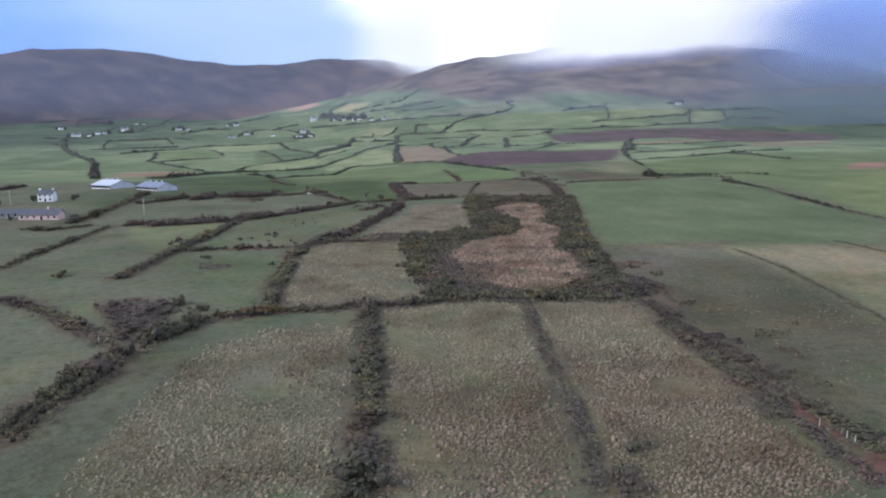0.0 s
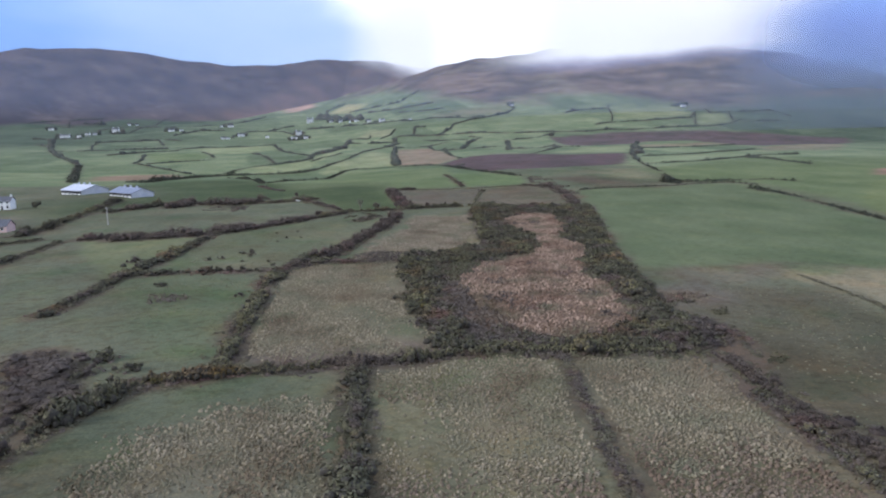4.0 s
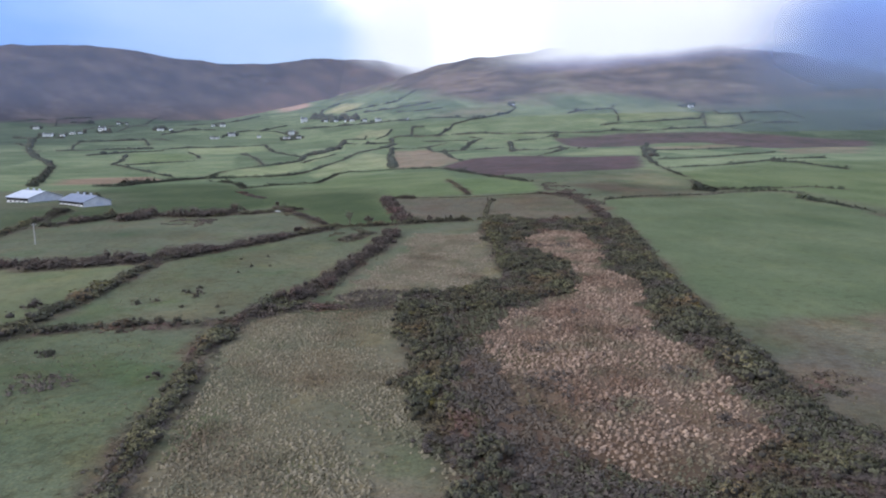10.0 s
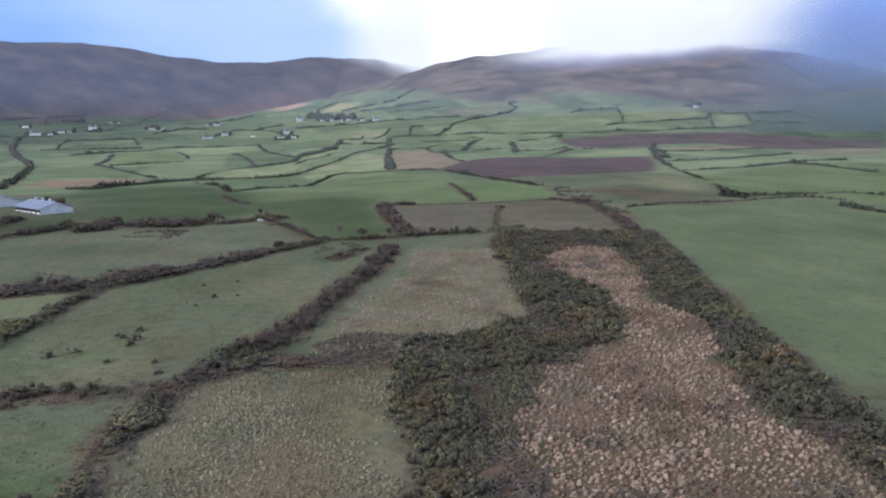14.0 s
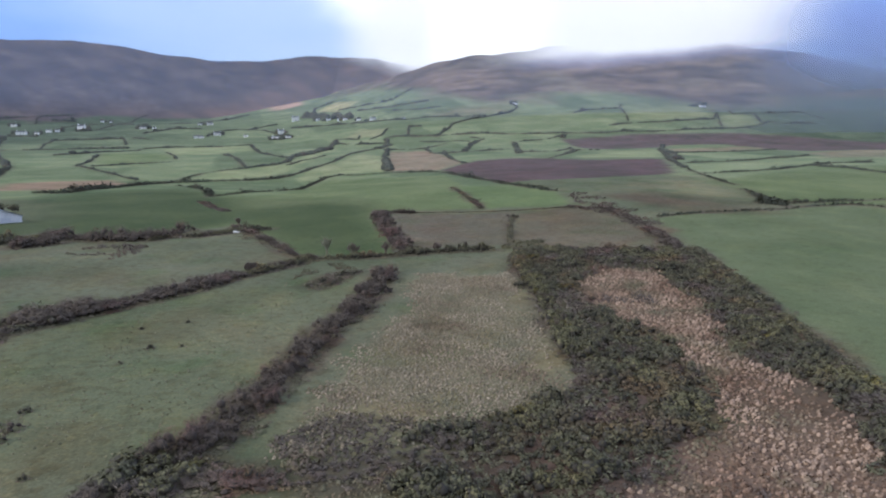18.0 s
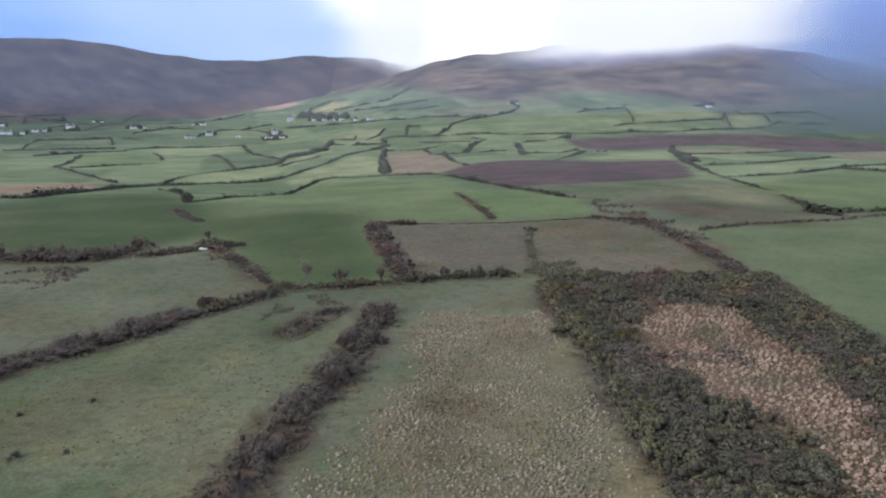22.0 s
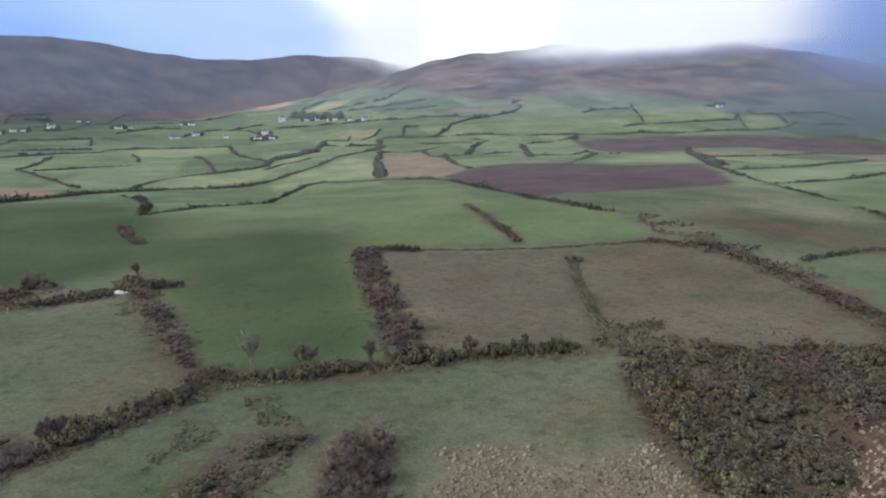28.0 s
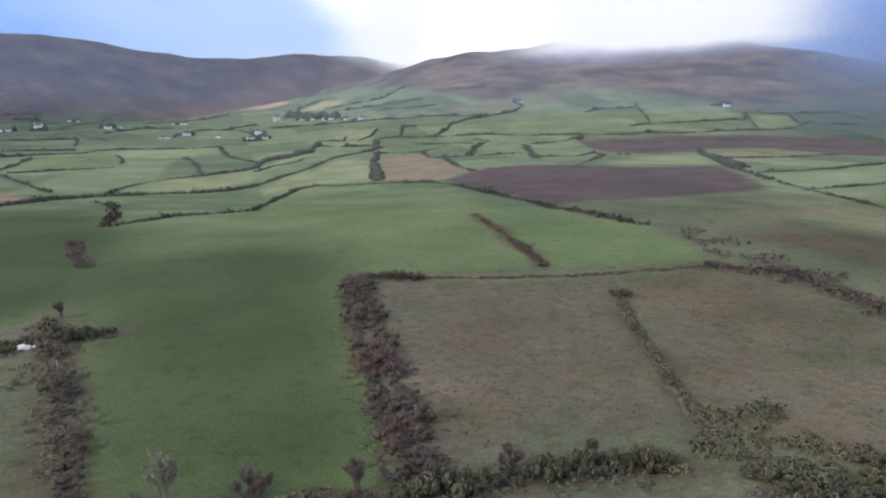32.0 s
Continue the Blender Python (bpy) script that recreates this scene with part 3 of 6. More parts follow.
hedge('far', 3, 1.9, [(-134, 927), (-120, 965), (-106, 1019), (-83, 1096), (-70, 1200), (-50, 1247), (-28, 1279)])
hedge('far', 5, 2.8, [(-28, 1279), (-14, 1323), (-17, 1379)])
hedge('far', 3, 1.9, [(-15, 1389), (43, 1385), (101, 1386), (153, 1381), (234, 1361), (307, 1359), (359, 1354)])
hedge('far', 3, 1.9, [(-104, 1383), (-44, 1343), (-14, 1335)])
hedge('far', 2, 1.3, [(-109, 1458), (-68, 1418), (-68, 1478)])
hedge('far', 2, 1.3, [(-46, 1399), (-26, 1429), (-16, 1521)])
hedge('far', 3, 1.9, [(-13, 1249), (15, 1249), (47, 1246), (83, 1291)])
hedge('far', 3, 1.9, [(47, 1246), (52, 1146), (71, 1117), (100, 1115), (170, 1161)])
hedge('far', 5, 2.8, [(-13, 1249), (-16, 1107), (-10, 944)])
hedge('far', 3, 1.9, [(67, 1124), (70, 1008), (79, 948)])
hedge('far', 5, 2.8, [(96, 1121), (117, 1236), (134, 1291)])
hedge('far', 3, 1.9, [(134, 1291), (151, 1323), (131, 1342)])
hedge('far', 2, 1.3, [(41, 1337), (85, 1312), (123, 1293)])
hedge('far', 2, 1.3, [(22, 1388), (27, 1518), (48, 1519)])
hedge('far', 3, 1.9, [(74, 1385), (101, 1461), (112, 1524), (153, 1580), (251, 1657), (283, 1730), (276, 1764)])
hedge('far', 3, 1.9, [(20, 1652), (72, 1671), (158, 1631), (185, 1640)])
hedge('far', 3, 1.9, [(-251, 1832), (-141, 1774), (-57, 1709), (20, 1652)])
hedge('far', 3, 1.9, [(-165, 2150), (-104, 2106), (-6, 2021), (45, 2200), (55, 2242)])
hedge('far', 3, 1.9, [(-98, 1994), (-5, 1901), (84, 1928)])
hedge('far', 2, 1.3, [(-259, 2317), (-246, 2442), (-204, 2512)])
hedge('far', 2, 1.3, [(-5, 1837), (51, 1817), (108, 1827)])
hedge('far', 5, 2.8, [(194, 1280), (182, 1183), (162, 1055)])
hedge('far', 3, 1.9, [(204, 1278), (252, 1295), (285, 1332)])
hedge('far', 3, 1.9, [(169, 1083), (219, 1088), (254, 1144), (251, 1099), (208, 1009), (178, 957)])
hedge('far', 3, 1.9, [(255, 1116), (289, 1116)])
hedge('far', 3, 1.9, [(-9, 920), (35, 894), (51, 842), (60, 753), (69, 703), (74, 640), (83, 619), (92, 582), (97, 580)])
hedge('far', 3, 1.9, [(384, 1616), (425, 1650), (499, 1657), (519, 1711)])
hedge('far', 2, 1.3, [(502, 1657), (479, 1550), (454, 1474)])
hedge('far', 3, 1.9, [(404, 1432), (445, 1454), (569, 1474), (638, 1494)])
hedge('far', 3, 1.9, [(359, 1354), (405, 1365), (467, 1358), (527, 1374), (595, 1378), (656, 1389), (694, 1418), (731, 1454)])
hedge('far', 3, 1.9, [(731, 1454), (744, 1426), (812, 1422)])
hedge('far', 2, 1.3, [(638, 1494), (683, 1574)])
hedge('far', 2, 1.3, [(666, 1537), (611, 1408)])
hedge('far', 3, 1.9, [(723, 1608), (708, 1551), (756, 1559), (861, 1564), (854, 1470)])
hedge('far', 2, 1.3, [(756, 1559), (710, 1449)])
hedge('far', 3, 1.9, [(355, 1033), (418, 1041), (487, 1065), (547, 1111)])
hedge('far', 3, 1.9, [(289, 843), (332, 856), (381, 876), (416, 904), (458, 929), (499, 961)])
hedge('far', 4, 2.2, [(415, 1204), (366, 1080), (303, 907), (266, 785)])
hedge('far', 2.4, 1.5, [(262, 770), (248, 715), (240, 675), (232, 628)])
hedge('far', 3.4, 2.0, [(226, 606), (211, 561), (203, 535)])
hedge('far', 2, 1.1, [(119, 483), (146, 497), (177, 506), (203, 514)])
hedge('far', 5, 2.8, [(197, 535), (207, 534), (225, 534)])
hedge('far', 3, 1.9, [(247, 718), (284, 730), (344, 761), (398, 805), (445, 830), (491, 842)])
hedge('far', 3, 1.9, [(393, 807), (413, 772), (410, 727), (408, 687)])
hedge('far', 3, 1.9, [(225, 534), (260, 544), (288, 552), (303, 538)])
hedge('bram', 5, 1.8, [(85.8, 515.2), (102.9, 504.4), (105.7, 480.4), (103.3, 452.6), (100.8, 427.7), (96.3, 404.9), (92.8, 390.6)])
hedge('gorse', 4.0, 2.5, [(42.0, 409.0), (39.0, 398.9), (38.0, 378.0), (37.6, 362.4), (35.5, 330.5), (33.7, 308.9)])
hedge('far', 3, 2, [(202.0, 513.8), (218.7, 520.6), (245.1, 526.4), (258.3, 510.2)])
hedge('far', 3, 2, [(241.5, 491.1), (246.3, 443.8), (237.6, 383.5), (230.2, 331.8), (228.5, 301.8)])
hedge('low', 1.4, 0.6, [(169.7, 250.2), (172.6, 226.8)])
hedge('low', 1.2, 0.5, [(122.9, 238.7), (122.6, 208.1), (116.7, 173.2), (111.5, 145.2)])
hedge('dark', 4.5, 2.4, [(-162.8, 330.3), (-163.5, 355.1), (-171.1, 407.9), (-176.7, 466.9)])
hedge('bram', 9, 2, [(66.7, 191.9), (67.3, 180.2), (65.3, 166.6)])
hedge('bram', 9, 2, [(-73.1, 174.8), (-64.2, 161.2), (-55.4, 146.4)])
# village trees, woods and scrub patches, built as far hedge rows
hedge('far', 9, 6, [(-267, 2174), (-223, 2085), (-183, 2001), (-150, 1956), (-111, 1862)])
hedge('far', 8, 5, [(-1091, 2401), (-1061, 2429), (-1034, 2448)])
hedge('far', 9, 2.6, [(-145, 1218), (-128, 1261), (-112, 1323)])
hedge('far', 9, 2.6, [(-24, 1274), (-11, 1319)])
hedge('far', 8, 3, [(-254, 1558), (-233, 1567), (-210, 1571)])
hedge('far', 7, 3, [(198.5, 535.8), (202.5, 531.2), (203.8, 522.2)])
hedge('far', 8, 2.5, [(381, 1125), (344, 1006), (309, 903)])
hedge('far', 6, 3, [(280, 1329), (288, 1309)])
hedge('far', 7, 4, [(666, 1681), (693, 1698), (706, 1681)])
hedge('far', 6, 3, [(-7, 946), (-10, 1018), (-14, 1102)])
hedge('far', 7, 4, [(-815, 1746), (-839, 1723)])
hedge('far', 6, 4, [(-766, 1856), (-748, 1890)])


def inside(px, py, corners):
    hit = np.zeros(px.shape, bool)
    for (x0, y0), (x1, y1) in zip(corners, corners[1:] + corners[:1]):
        if y0 != y1:
            hit ^= ((y0 > py) != (y1 > py)) & (px < (x1 - x0) * (py - y0) / (y1 - y0) + x0)
    return hit


def ragged(x, y, reach=2.4):
    """Places shifted so that the edge of a patch wanders."""
    x, y = np.asarray(x, float), np.asarray(y, float)
    dx = np.sin(x / 2.9 + 2.1 * np.sin(y / 4.7)) + 0.7 * np.sin(y / 1.9 + x / 3.1) + np.sin(y / 8.3 + 1.7)
    dy = np.sin(y / 3.3 + 1.9 * np.sin(x / 5.3) + 2) + 0.7 * np.sin(x / 2.1 - y / 2.7)
    return x + dx * reach * 0.5, y + dy * reach * 0.5


def steps(start, end, first, growth):
    out, step = [start], first
    while out[-1] < end:
        out.append(out[-1] + step)
        step *= growth
    return out


right = steps(0, 150, 2.0, 1.0) + steps(155, 900, 6.0, 1.003) + steps(915, 4600, 20, 1.06)
gx = np.array([-v for v in reversed(right[1:])] + right)
ahead = steps(30, 560, 2.0, 1.0) + steps(564, 1400, 4.0, 1.012) + steps(1412, 3200, 13, 1.008) + steps(3230, 5200, 35, 1.02)
gy = np.array([-v for v in reversed(steps(-20, 2500, 20, 1.25))] + ahead)
GX, GY = np.meshgrid(gx, gy)
GZ = land(GX, GY)
colour = np.empty((*GX.shape, 4), np.float32)
colour[:] = (*TINT["rough"], 0.9)
WX = GX + 1.2 * np.sin(GY / 7.3) + 0.6 * np.sin(GY / 2.9 + 1)
WY = GY + 1.2 * np.sin(GX / 6.1 + 2)
# the far valley is a patchwork of small pastures
cell = (np.floor((WX + 0.22 * WY) / 95) * 7.13 + np.floor((WY - 0.1 * WX) / 150) * 3.71)
shade = (np.sin(cell * 12.9898) * 43758.5453) % 1
far_part = (GY > 620)
for k in range(3):
    low, high = (0.098, 0.130, 0.070)[k], (0.172, 0.208, 0.114)[k]
    colour[..., k] = np.where(far_part, low + (high - low) * shade, colour[..., k])
colour[..., 3] = np.where(far_part, 0.35, colour[..., 3])
# cloud shade and rain murk painted as darker colour on far side fields
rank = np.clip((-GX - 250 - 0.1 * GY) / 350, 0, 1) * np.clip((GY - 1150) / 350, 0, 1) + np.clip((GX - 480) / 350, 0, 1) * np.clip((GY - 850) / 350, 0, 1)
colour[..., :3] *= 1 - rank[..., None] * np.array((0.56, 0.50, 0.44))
stuff_rng = np.random.default_rng(5)
for kind, corners in FIELDS:
    tone = 1 + stuff_rng.uniform(-0.06, 0.06, 3)
    share = inside(WX, WY, corners).astype(np.float32)
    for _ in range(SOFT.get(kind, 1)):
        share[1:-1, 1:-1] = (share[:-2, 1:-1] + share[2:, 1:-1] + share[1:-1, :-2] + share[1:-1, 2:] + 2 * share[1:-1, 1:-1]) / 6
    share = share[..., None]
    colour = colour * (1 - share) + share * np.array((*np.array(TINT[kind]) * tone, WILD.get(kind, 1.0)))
# rank grass and brambles spread along the foot of the hedges
for kind, width, height, line in HEDGES:
    for (x0, y0), (x1, y1) in zip(line, line[1:]):
        if kind == "red":
            continue
        reach = width * 0.5 + (1.6 if kind != "far" else 0.8)
        rows = np.searchsorted(gy, (min(y0, y1) - reach - 4, max(y0, y1) + reach + 4))
        cols = np.searchsorted(gx, (min(x0, x1) - reach - 4, max(x0, x1) + reach + 4))
        part_of = (slice(*rows), slice(*cols))
        px, py = WX[part_of], WY[part_of]
        long2 = max((x1 - x0) ** 2 + (y1 - y0) ** 2, 0.01)
        f = np.clip(((px - x0) * (x1 - x0) + (py - y0) * (y1 - y0)) / long2, 0, 1)
        off = np.hypot(px - x0 - f * (x1 - x0), py - y0 - f * (y1 - y0))
        share = (np.clip((reach + 1.5 - off) / 2.5, 0, 1) * 0.8)[..., None]
        tone = np.array(TINT["scrub"] if kind != "low" else TINT["tan"])
        colour[part_of][..., :3] = colour[part_of][..., :3] * (1 - share) + tone * share
# the red clay of the open ditch
for kind, corners in FIELDS:
    if kind == "clay":
        share = (inside(WX, WY, corners) * 0.9)[..., None]
        colour[..., :3] = colour[..., :3] * (1 - share) + share * np.array(TINT["clay"])
waver = 45 * np.sin(GX / 130 + 2 * np.sin(GY / 210)) + 30 * np.sin(GX / 57 + GY / 90)
moor = np.clip((GZ + 0.4 * waver - 62 - 60 * np.clip((250 - GX) / 350, 0, 1)) / 130, 0, 1) * 0.8 + np.clip((GZ - 150 - 100 * np.clip((250 - GX) / 350, 0, 1)) / 40, 0, 1) * 0.3
for kind, corners in FIELDS:
    if kind in ("hay", "pale", "bracken"):
        moor = np.where(inside(WX, WY, corners), 0.0, moor)
climbed = far_climb(GX, GY + 0.35 * waver)
west = np.clip((climbed - 0.02) / 0.05, 0, 1) * (land(GX, GY) > np.where(GX < -450, 0, 90))
moor = np.where(west > 0, np.clip((climbed - 0.03) / 0.09, 0, 1) * 1.1, moor).astype(np.float32)
foot = (west * np.clip(1 - (climbed - 0.08) / (0.25 + 0.9 * np.clip((GX + 750) / 400, 0, 1)), 0, 1) * np.clip((GX + 1150) / 600, 0.0, 1)).astype(np.float32)
west = west.astype(np.float32)
ny, nx = GX.shape
index = np.arange(ny * nx).reshape(ny, nx)
quads = np.stack([index[:-1, :-1], index[:-1, 1:], index[1:, 1:], index[1:, :-1]], -1).reshape(-1, 4)


def mesh_of(name, verts, faces, size, mat, smooth=False, normals=None):
    """A mesh from arrays: every face has the given number of corners."""
    me = bpy.data.meshes.new(name)
    verts, faces = np.asarray(verts, np.float32), np.asarray(faces, np.int32)
    me.vertices.add(len(verts))
    me.vertices.foreach_set("co", verts.ravel())
    me.loops.add(faces.size)
    me.loops.foreach_set("vertex_index", faces.ravel())
    me.polygons.add(len(faces))
    me.polygons.foreach_set("loop_start", np.arange(0, faces.size, size, dtype=np.int32))
    me.polygons.foreach_set("loop_total", np.full(len(faces), size, np.int32))
    if smooth:
        me.polygons.foreach_set("use_smooth", np.ones(len(faces), bool))
    me.update(calc_edges=True)
    if normals is not None:
        me.polygons.foreach_set("use_smooth", np.ones(len(faces), bool))
        me.normals_split_custom_set_from_vertices(np.asarray(normals, np.float32))
    for one in mat if isinstance(mat, (list, tuple)) else [mat]:
        me.materials.append(one)
    return me


ground_mesh = mesh_of("ground", np.stack([GX, GY, GZ], -1).reshape(-1, 3), quads, 4, M_GROUND, True)
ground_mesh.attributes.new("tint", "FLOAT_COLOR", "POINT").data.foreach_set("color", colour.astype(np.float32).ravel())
ground_mesh.attributes.new("moor", "FLOAT", "POINT").data.foreach_set("value", moor.ravel())
ground_mesh.attributes.new("west", "FLOAT", "POINT").data.foreach_set("value", west.ravel())
ground_mesh.attributes.new("foot", "FLOAT", "POINT").data.foreach_set("value", foot.ravel())
ground = tagged(new("ground", ground_mesh), "grassy valley floor of pastures rising to moorland hills", "ground", kind="structure")


def z_at(x, y):
    return float(land(x, y))


def thing(name, x, y, z, turn=0.0, **tags):
    ob = new(name)
    ob.matrix_basis = pose(x, y, z, 0, 0, turn)
    return tagged(ob, **tags)


def link_part(name, mesh, parent, m=None, label=""):
    ob = new(name, mesh)
    ob.parent = parent
    if m is not None:
        ob.matrix_basis = m
    return tagged(ob, label)


def part(name, bm, mat, parent, label="", m=None):
    me = bpy.data.meshes.new(name)
    bm.to_mesh(me)
    bm.free()
    me.materials.append(mat)
    return link_part(name, me, parent, m, label)


# ---- bushes and hedgerows ----
def bush_mesh(name, mat, leaves, size, flat, seed, bare=False):
    """A bush two metres across: sprays of small leaves round a heart of twigs, dark to stand for shaded gaps."""
    r = np.random.default_rng(seed)
    lumps = r.normal(0, 0.44, (6, 3)) * (1, 1, 0.5) + (0, 0, 0.55)
    pick = lumps[r.integers(0, 6, leaves)]
    way = r.normal(0, 1, (leaves, 3))
    way /= np.linalg.norm(way, axis=1, keepdims=True)
    way[:, 2] = np.where(way[:, 2] < -0.2, -way[:, 2], way[:, 2])
    centre = pick + way * r.uniform(0.25, 0.64, (leaves, 1))
    centre[:, 2] = np.abs(centre[:, 2]) * flat + 0.03
    a = np.cross(way, r.normal(0, 1, (leaves, 3)))
    a /= np.linalg.norm(a, axis=1, keepdims=True) + 1e-6
    c = np.cross(way, a) * 0.6 + way * r.uniform(-0.6, 0.6, (leaves, 1))
    if bare:
        a, c = a * 1.9 + way * 0.8, c * 0.28
    s = r.uniform(0.6, 1.3, (leaves, 1)) * size
    verts = np.stack([centre - a * s - c * s * 0.5, centre + a * s - c * s * 0.6, centre + a * s * 0.2 + c * s], 1)
    verts = verts.reshape(-1, 3)
    out = centre - (0, 0, 0.25)
    face = way * 0.75 + out / np.linalg.norm(out, axis=1, keepdims=True) * 0.6 + r.normal(0, 0.38, (leaves, 3))
    face = np.repeat(face / np.linalg.norm(face, axis=1, keepdims=True), 3, axis=0)
    faces = np.arange(leaves * 3).reshape(-1, 3)
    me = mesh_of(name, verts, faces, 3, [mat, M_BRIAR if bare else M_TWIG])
    bm = bmesh.new()
    bm.from_mesh(me)
    # solid blobs: shade of the inner bush is put into their twig colour
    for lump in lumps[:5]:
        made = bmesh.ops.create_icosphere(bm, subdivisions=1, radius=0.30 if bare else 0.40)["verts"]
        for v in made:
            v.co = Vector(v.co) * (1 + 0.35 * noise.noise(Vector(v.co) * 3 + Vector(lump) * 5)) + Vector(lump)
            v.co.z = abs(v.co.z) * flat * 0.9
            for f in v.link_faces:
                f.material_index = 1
    bm.to_mesh(me)
    bm.free()
    rest = np.zeros((len(me.vertices), 3), np.float32)
    rest[:len(face)] = face
    me.polygons.foreach_set("use_smooth", np.ones(len(me.polygons), bool))
    me.normals_split_custom_set_from_vertices(rest)
    return me


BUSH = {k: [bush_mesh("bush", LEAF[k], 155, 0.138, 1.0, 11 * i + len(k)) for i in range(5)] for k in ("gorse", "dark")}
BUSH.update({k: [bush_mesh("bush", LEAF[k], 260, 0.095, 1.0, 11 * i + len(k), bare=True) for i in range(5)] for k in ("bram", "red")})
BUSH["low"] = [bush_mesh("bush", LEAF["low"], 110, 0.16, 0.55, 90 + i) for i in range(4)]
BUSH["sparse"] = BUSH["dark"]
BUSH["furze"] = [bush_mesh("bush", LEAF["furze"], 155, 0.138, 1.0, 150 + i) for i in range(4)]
YELLOW = [bush_mesh("bush", M_YELLOW, 160, 0.145, 1.0, 300 + i) for i in range(2)]
WORDS = {
    "gorse": "olive gorse and bramble hedgerow between two fields", "dark": "dark overgrown bramble hedgerow on a field bank",
    "bram": "tangled leafless brown bramble hedgerow", "red": "russet briar growth along a field bank",
    "low": "low bank of rank straw-coloured grass", "sparse": "broken row of dark bushes between two fields", "far": "dark green row of hedge growth and trees in the valley",
}
hedge_rng = random.Random(7)


def along(points, gap):
    """Places every gap metres along a line, with the way it runs."""
    for (x0, y0), (x1, y1) in zip(points, points[1:]):
        length = math.hypot(x1 - x0, y1 - y0)
        count = max(1, round(length / gap))
        for i in range(count):
            f = (i + 0.5) / count
            yield x0 + (x1 - x0) * f, y0 + (y1 - y0) * f, (x1 - x0) / max(length, 0.01), (y1 - y0) / max(length, 0.01)


def clump(seed, leaves=38, size=0.28):
    """A low rounded clump of growth one metre in radius."""
    r = np.random.default_rng(seed)
    way = r.normal(0, 1, (leaves, 3))
    way /= np.linalg.norm(way, axis=1, keepdims=True)
    way[:, 2] = np.abs(way[:, 2])
    centre = way * r.uniform(0.45, 1.35, (leaves, 1))
    p = np.cross(way, r.normal(0, 1, (leaves, 3)))
    p /= np.linalg.norm(p, axis=1, keepdims=True) + 1e-6
    q = np.cross(way, p) * 0.45 + way * r.uniform(-0.6, 0.6, (leaves, 1))
    s = r.uniform(0.6, 1.3, (leaves, 1)) * size
    leaf = np.stack([centre - p * s - q * s * 0.5, centre + p * s - q * s * 0.6, centre + p * s * 0.2 + q * s], 1).reshape(-1, 3)
    ring = np.arange(6) * math.tau / 6
    core = [np.stack([np.cos(ring + t) * w * r.uniform(0.8, 1.1, 6), np.sin(ring + t) * w * r.uniform(0.8, 1.1, 6), np.full(6, h)], 1) for t, w, h in ((0, 0.48, -0.15), (0.5, 0.34, 0.22))]
    core = np.concatenate(core + [np.array([[0, 0, 0.38]])])
    k, j = np.arange(6), (np.arange(6) + 1) % 6
    tri = np.concatenate([np.stack([k, j, k + 6], 1), np.stack([j, j + 6, k + 6], 1), np.stack([k + 6, j + 6, np.full(6, 12)], 1)])
    face = way + (0, 0, 0.35) + r.normal(0, 0.2, (leaves, 3))
    face = np.repeat(face / np.linalg.norm(face, axis=1, keepdims=True), 3, axis=0)
    body = core - (0, 0, -0.3)
    body = body / np.linalg.norm(body, axis=1, keepdims=True)
    return np.concatenate([core, leaf]), np.concatenate([tri, 13 + np.arange(leaves * 3).reshape(-1, 3)]), np.concatenate([body, face])


CLUMPS = [clump(500 + i) for i in range(6)]


def clump_mesh(name, spots, x00, y00, z00, mat):
    """Many clumps in one mesh; each spot is x, y, radius, height and a turn."""
    vs, fs, ns, k = [], [], [], 0
    for i, (x, y, wide, tall, turn) in enumerate(spots):
        v, f, nor = CLUMPS[i % 6]
        c, s = math.cos(turn), math.sin(turn)
        w = np.stack([(v[:, 0] * c - v[:, 1] * s) * wide + x - x00, (v[:, 0] * s + v[:, 1] * c) * wide + y - y00, v[:, 2] * tall + z_at(x, y) - z00], 1)
        vs.append(w)
        ns.append(np.stack([nor[:, 0] * c - nor[:, 1] * s, nor[:, 0] * s + nor[:, 1] * c, nor[:, 2]], 1))
        fs.append(f + k)
        k += len(v)
    return mesh_of(name, np.concatenate(vs), np.concatenate(fs), 3, mat, normals=np.concatenate(ns))


FAR_BLOB = None


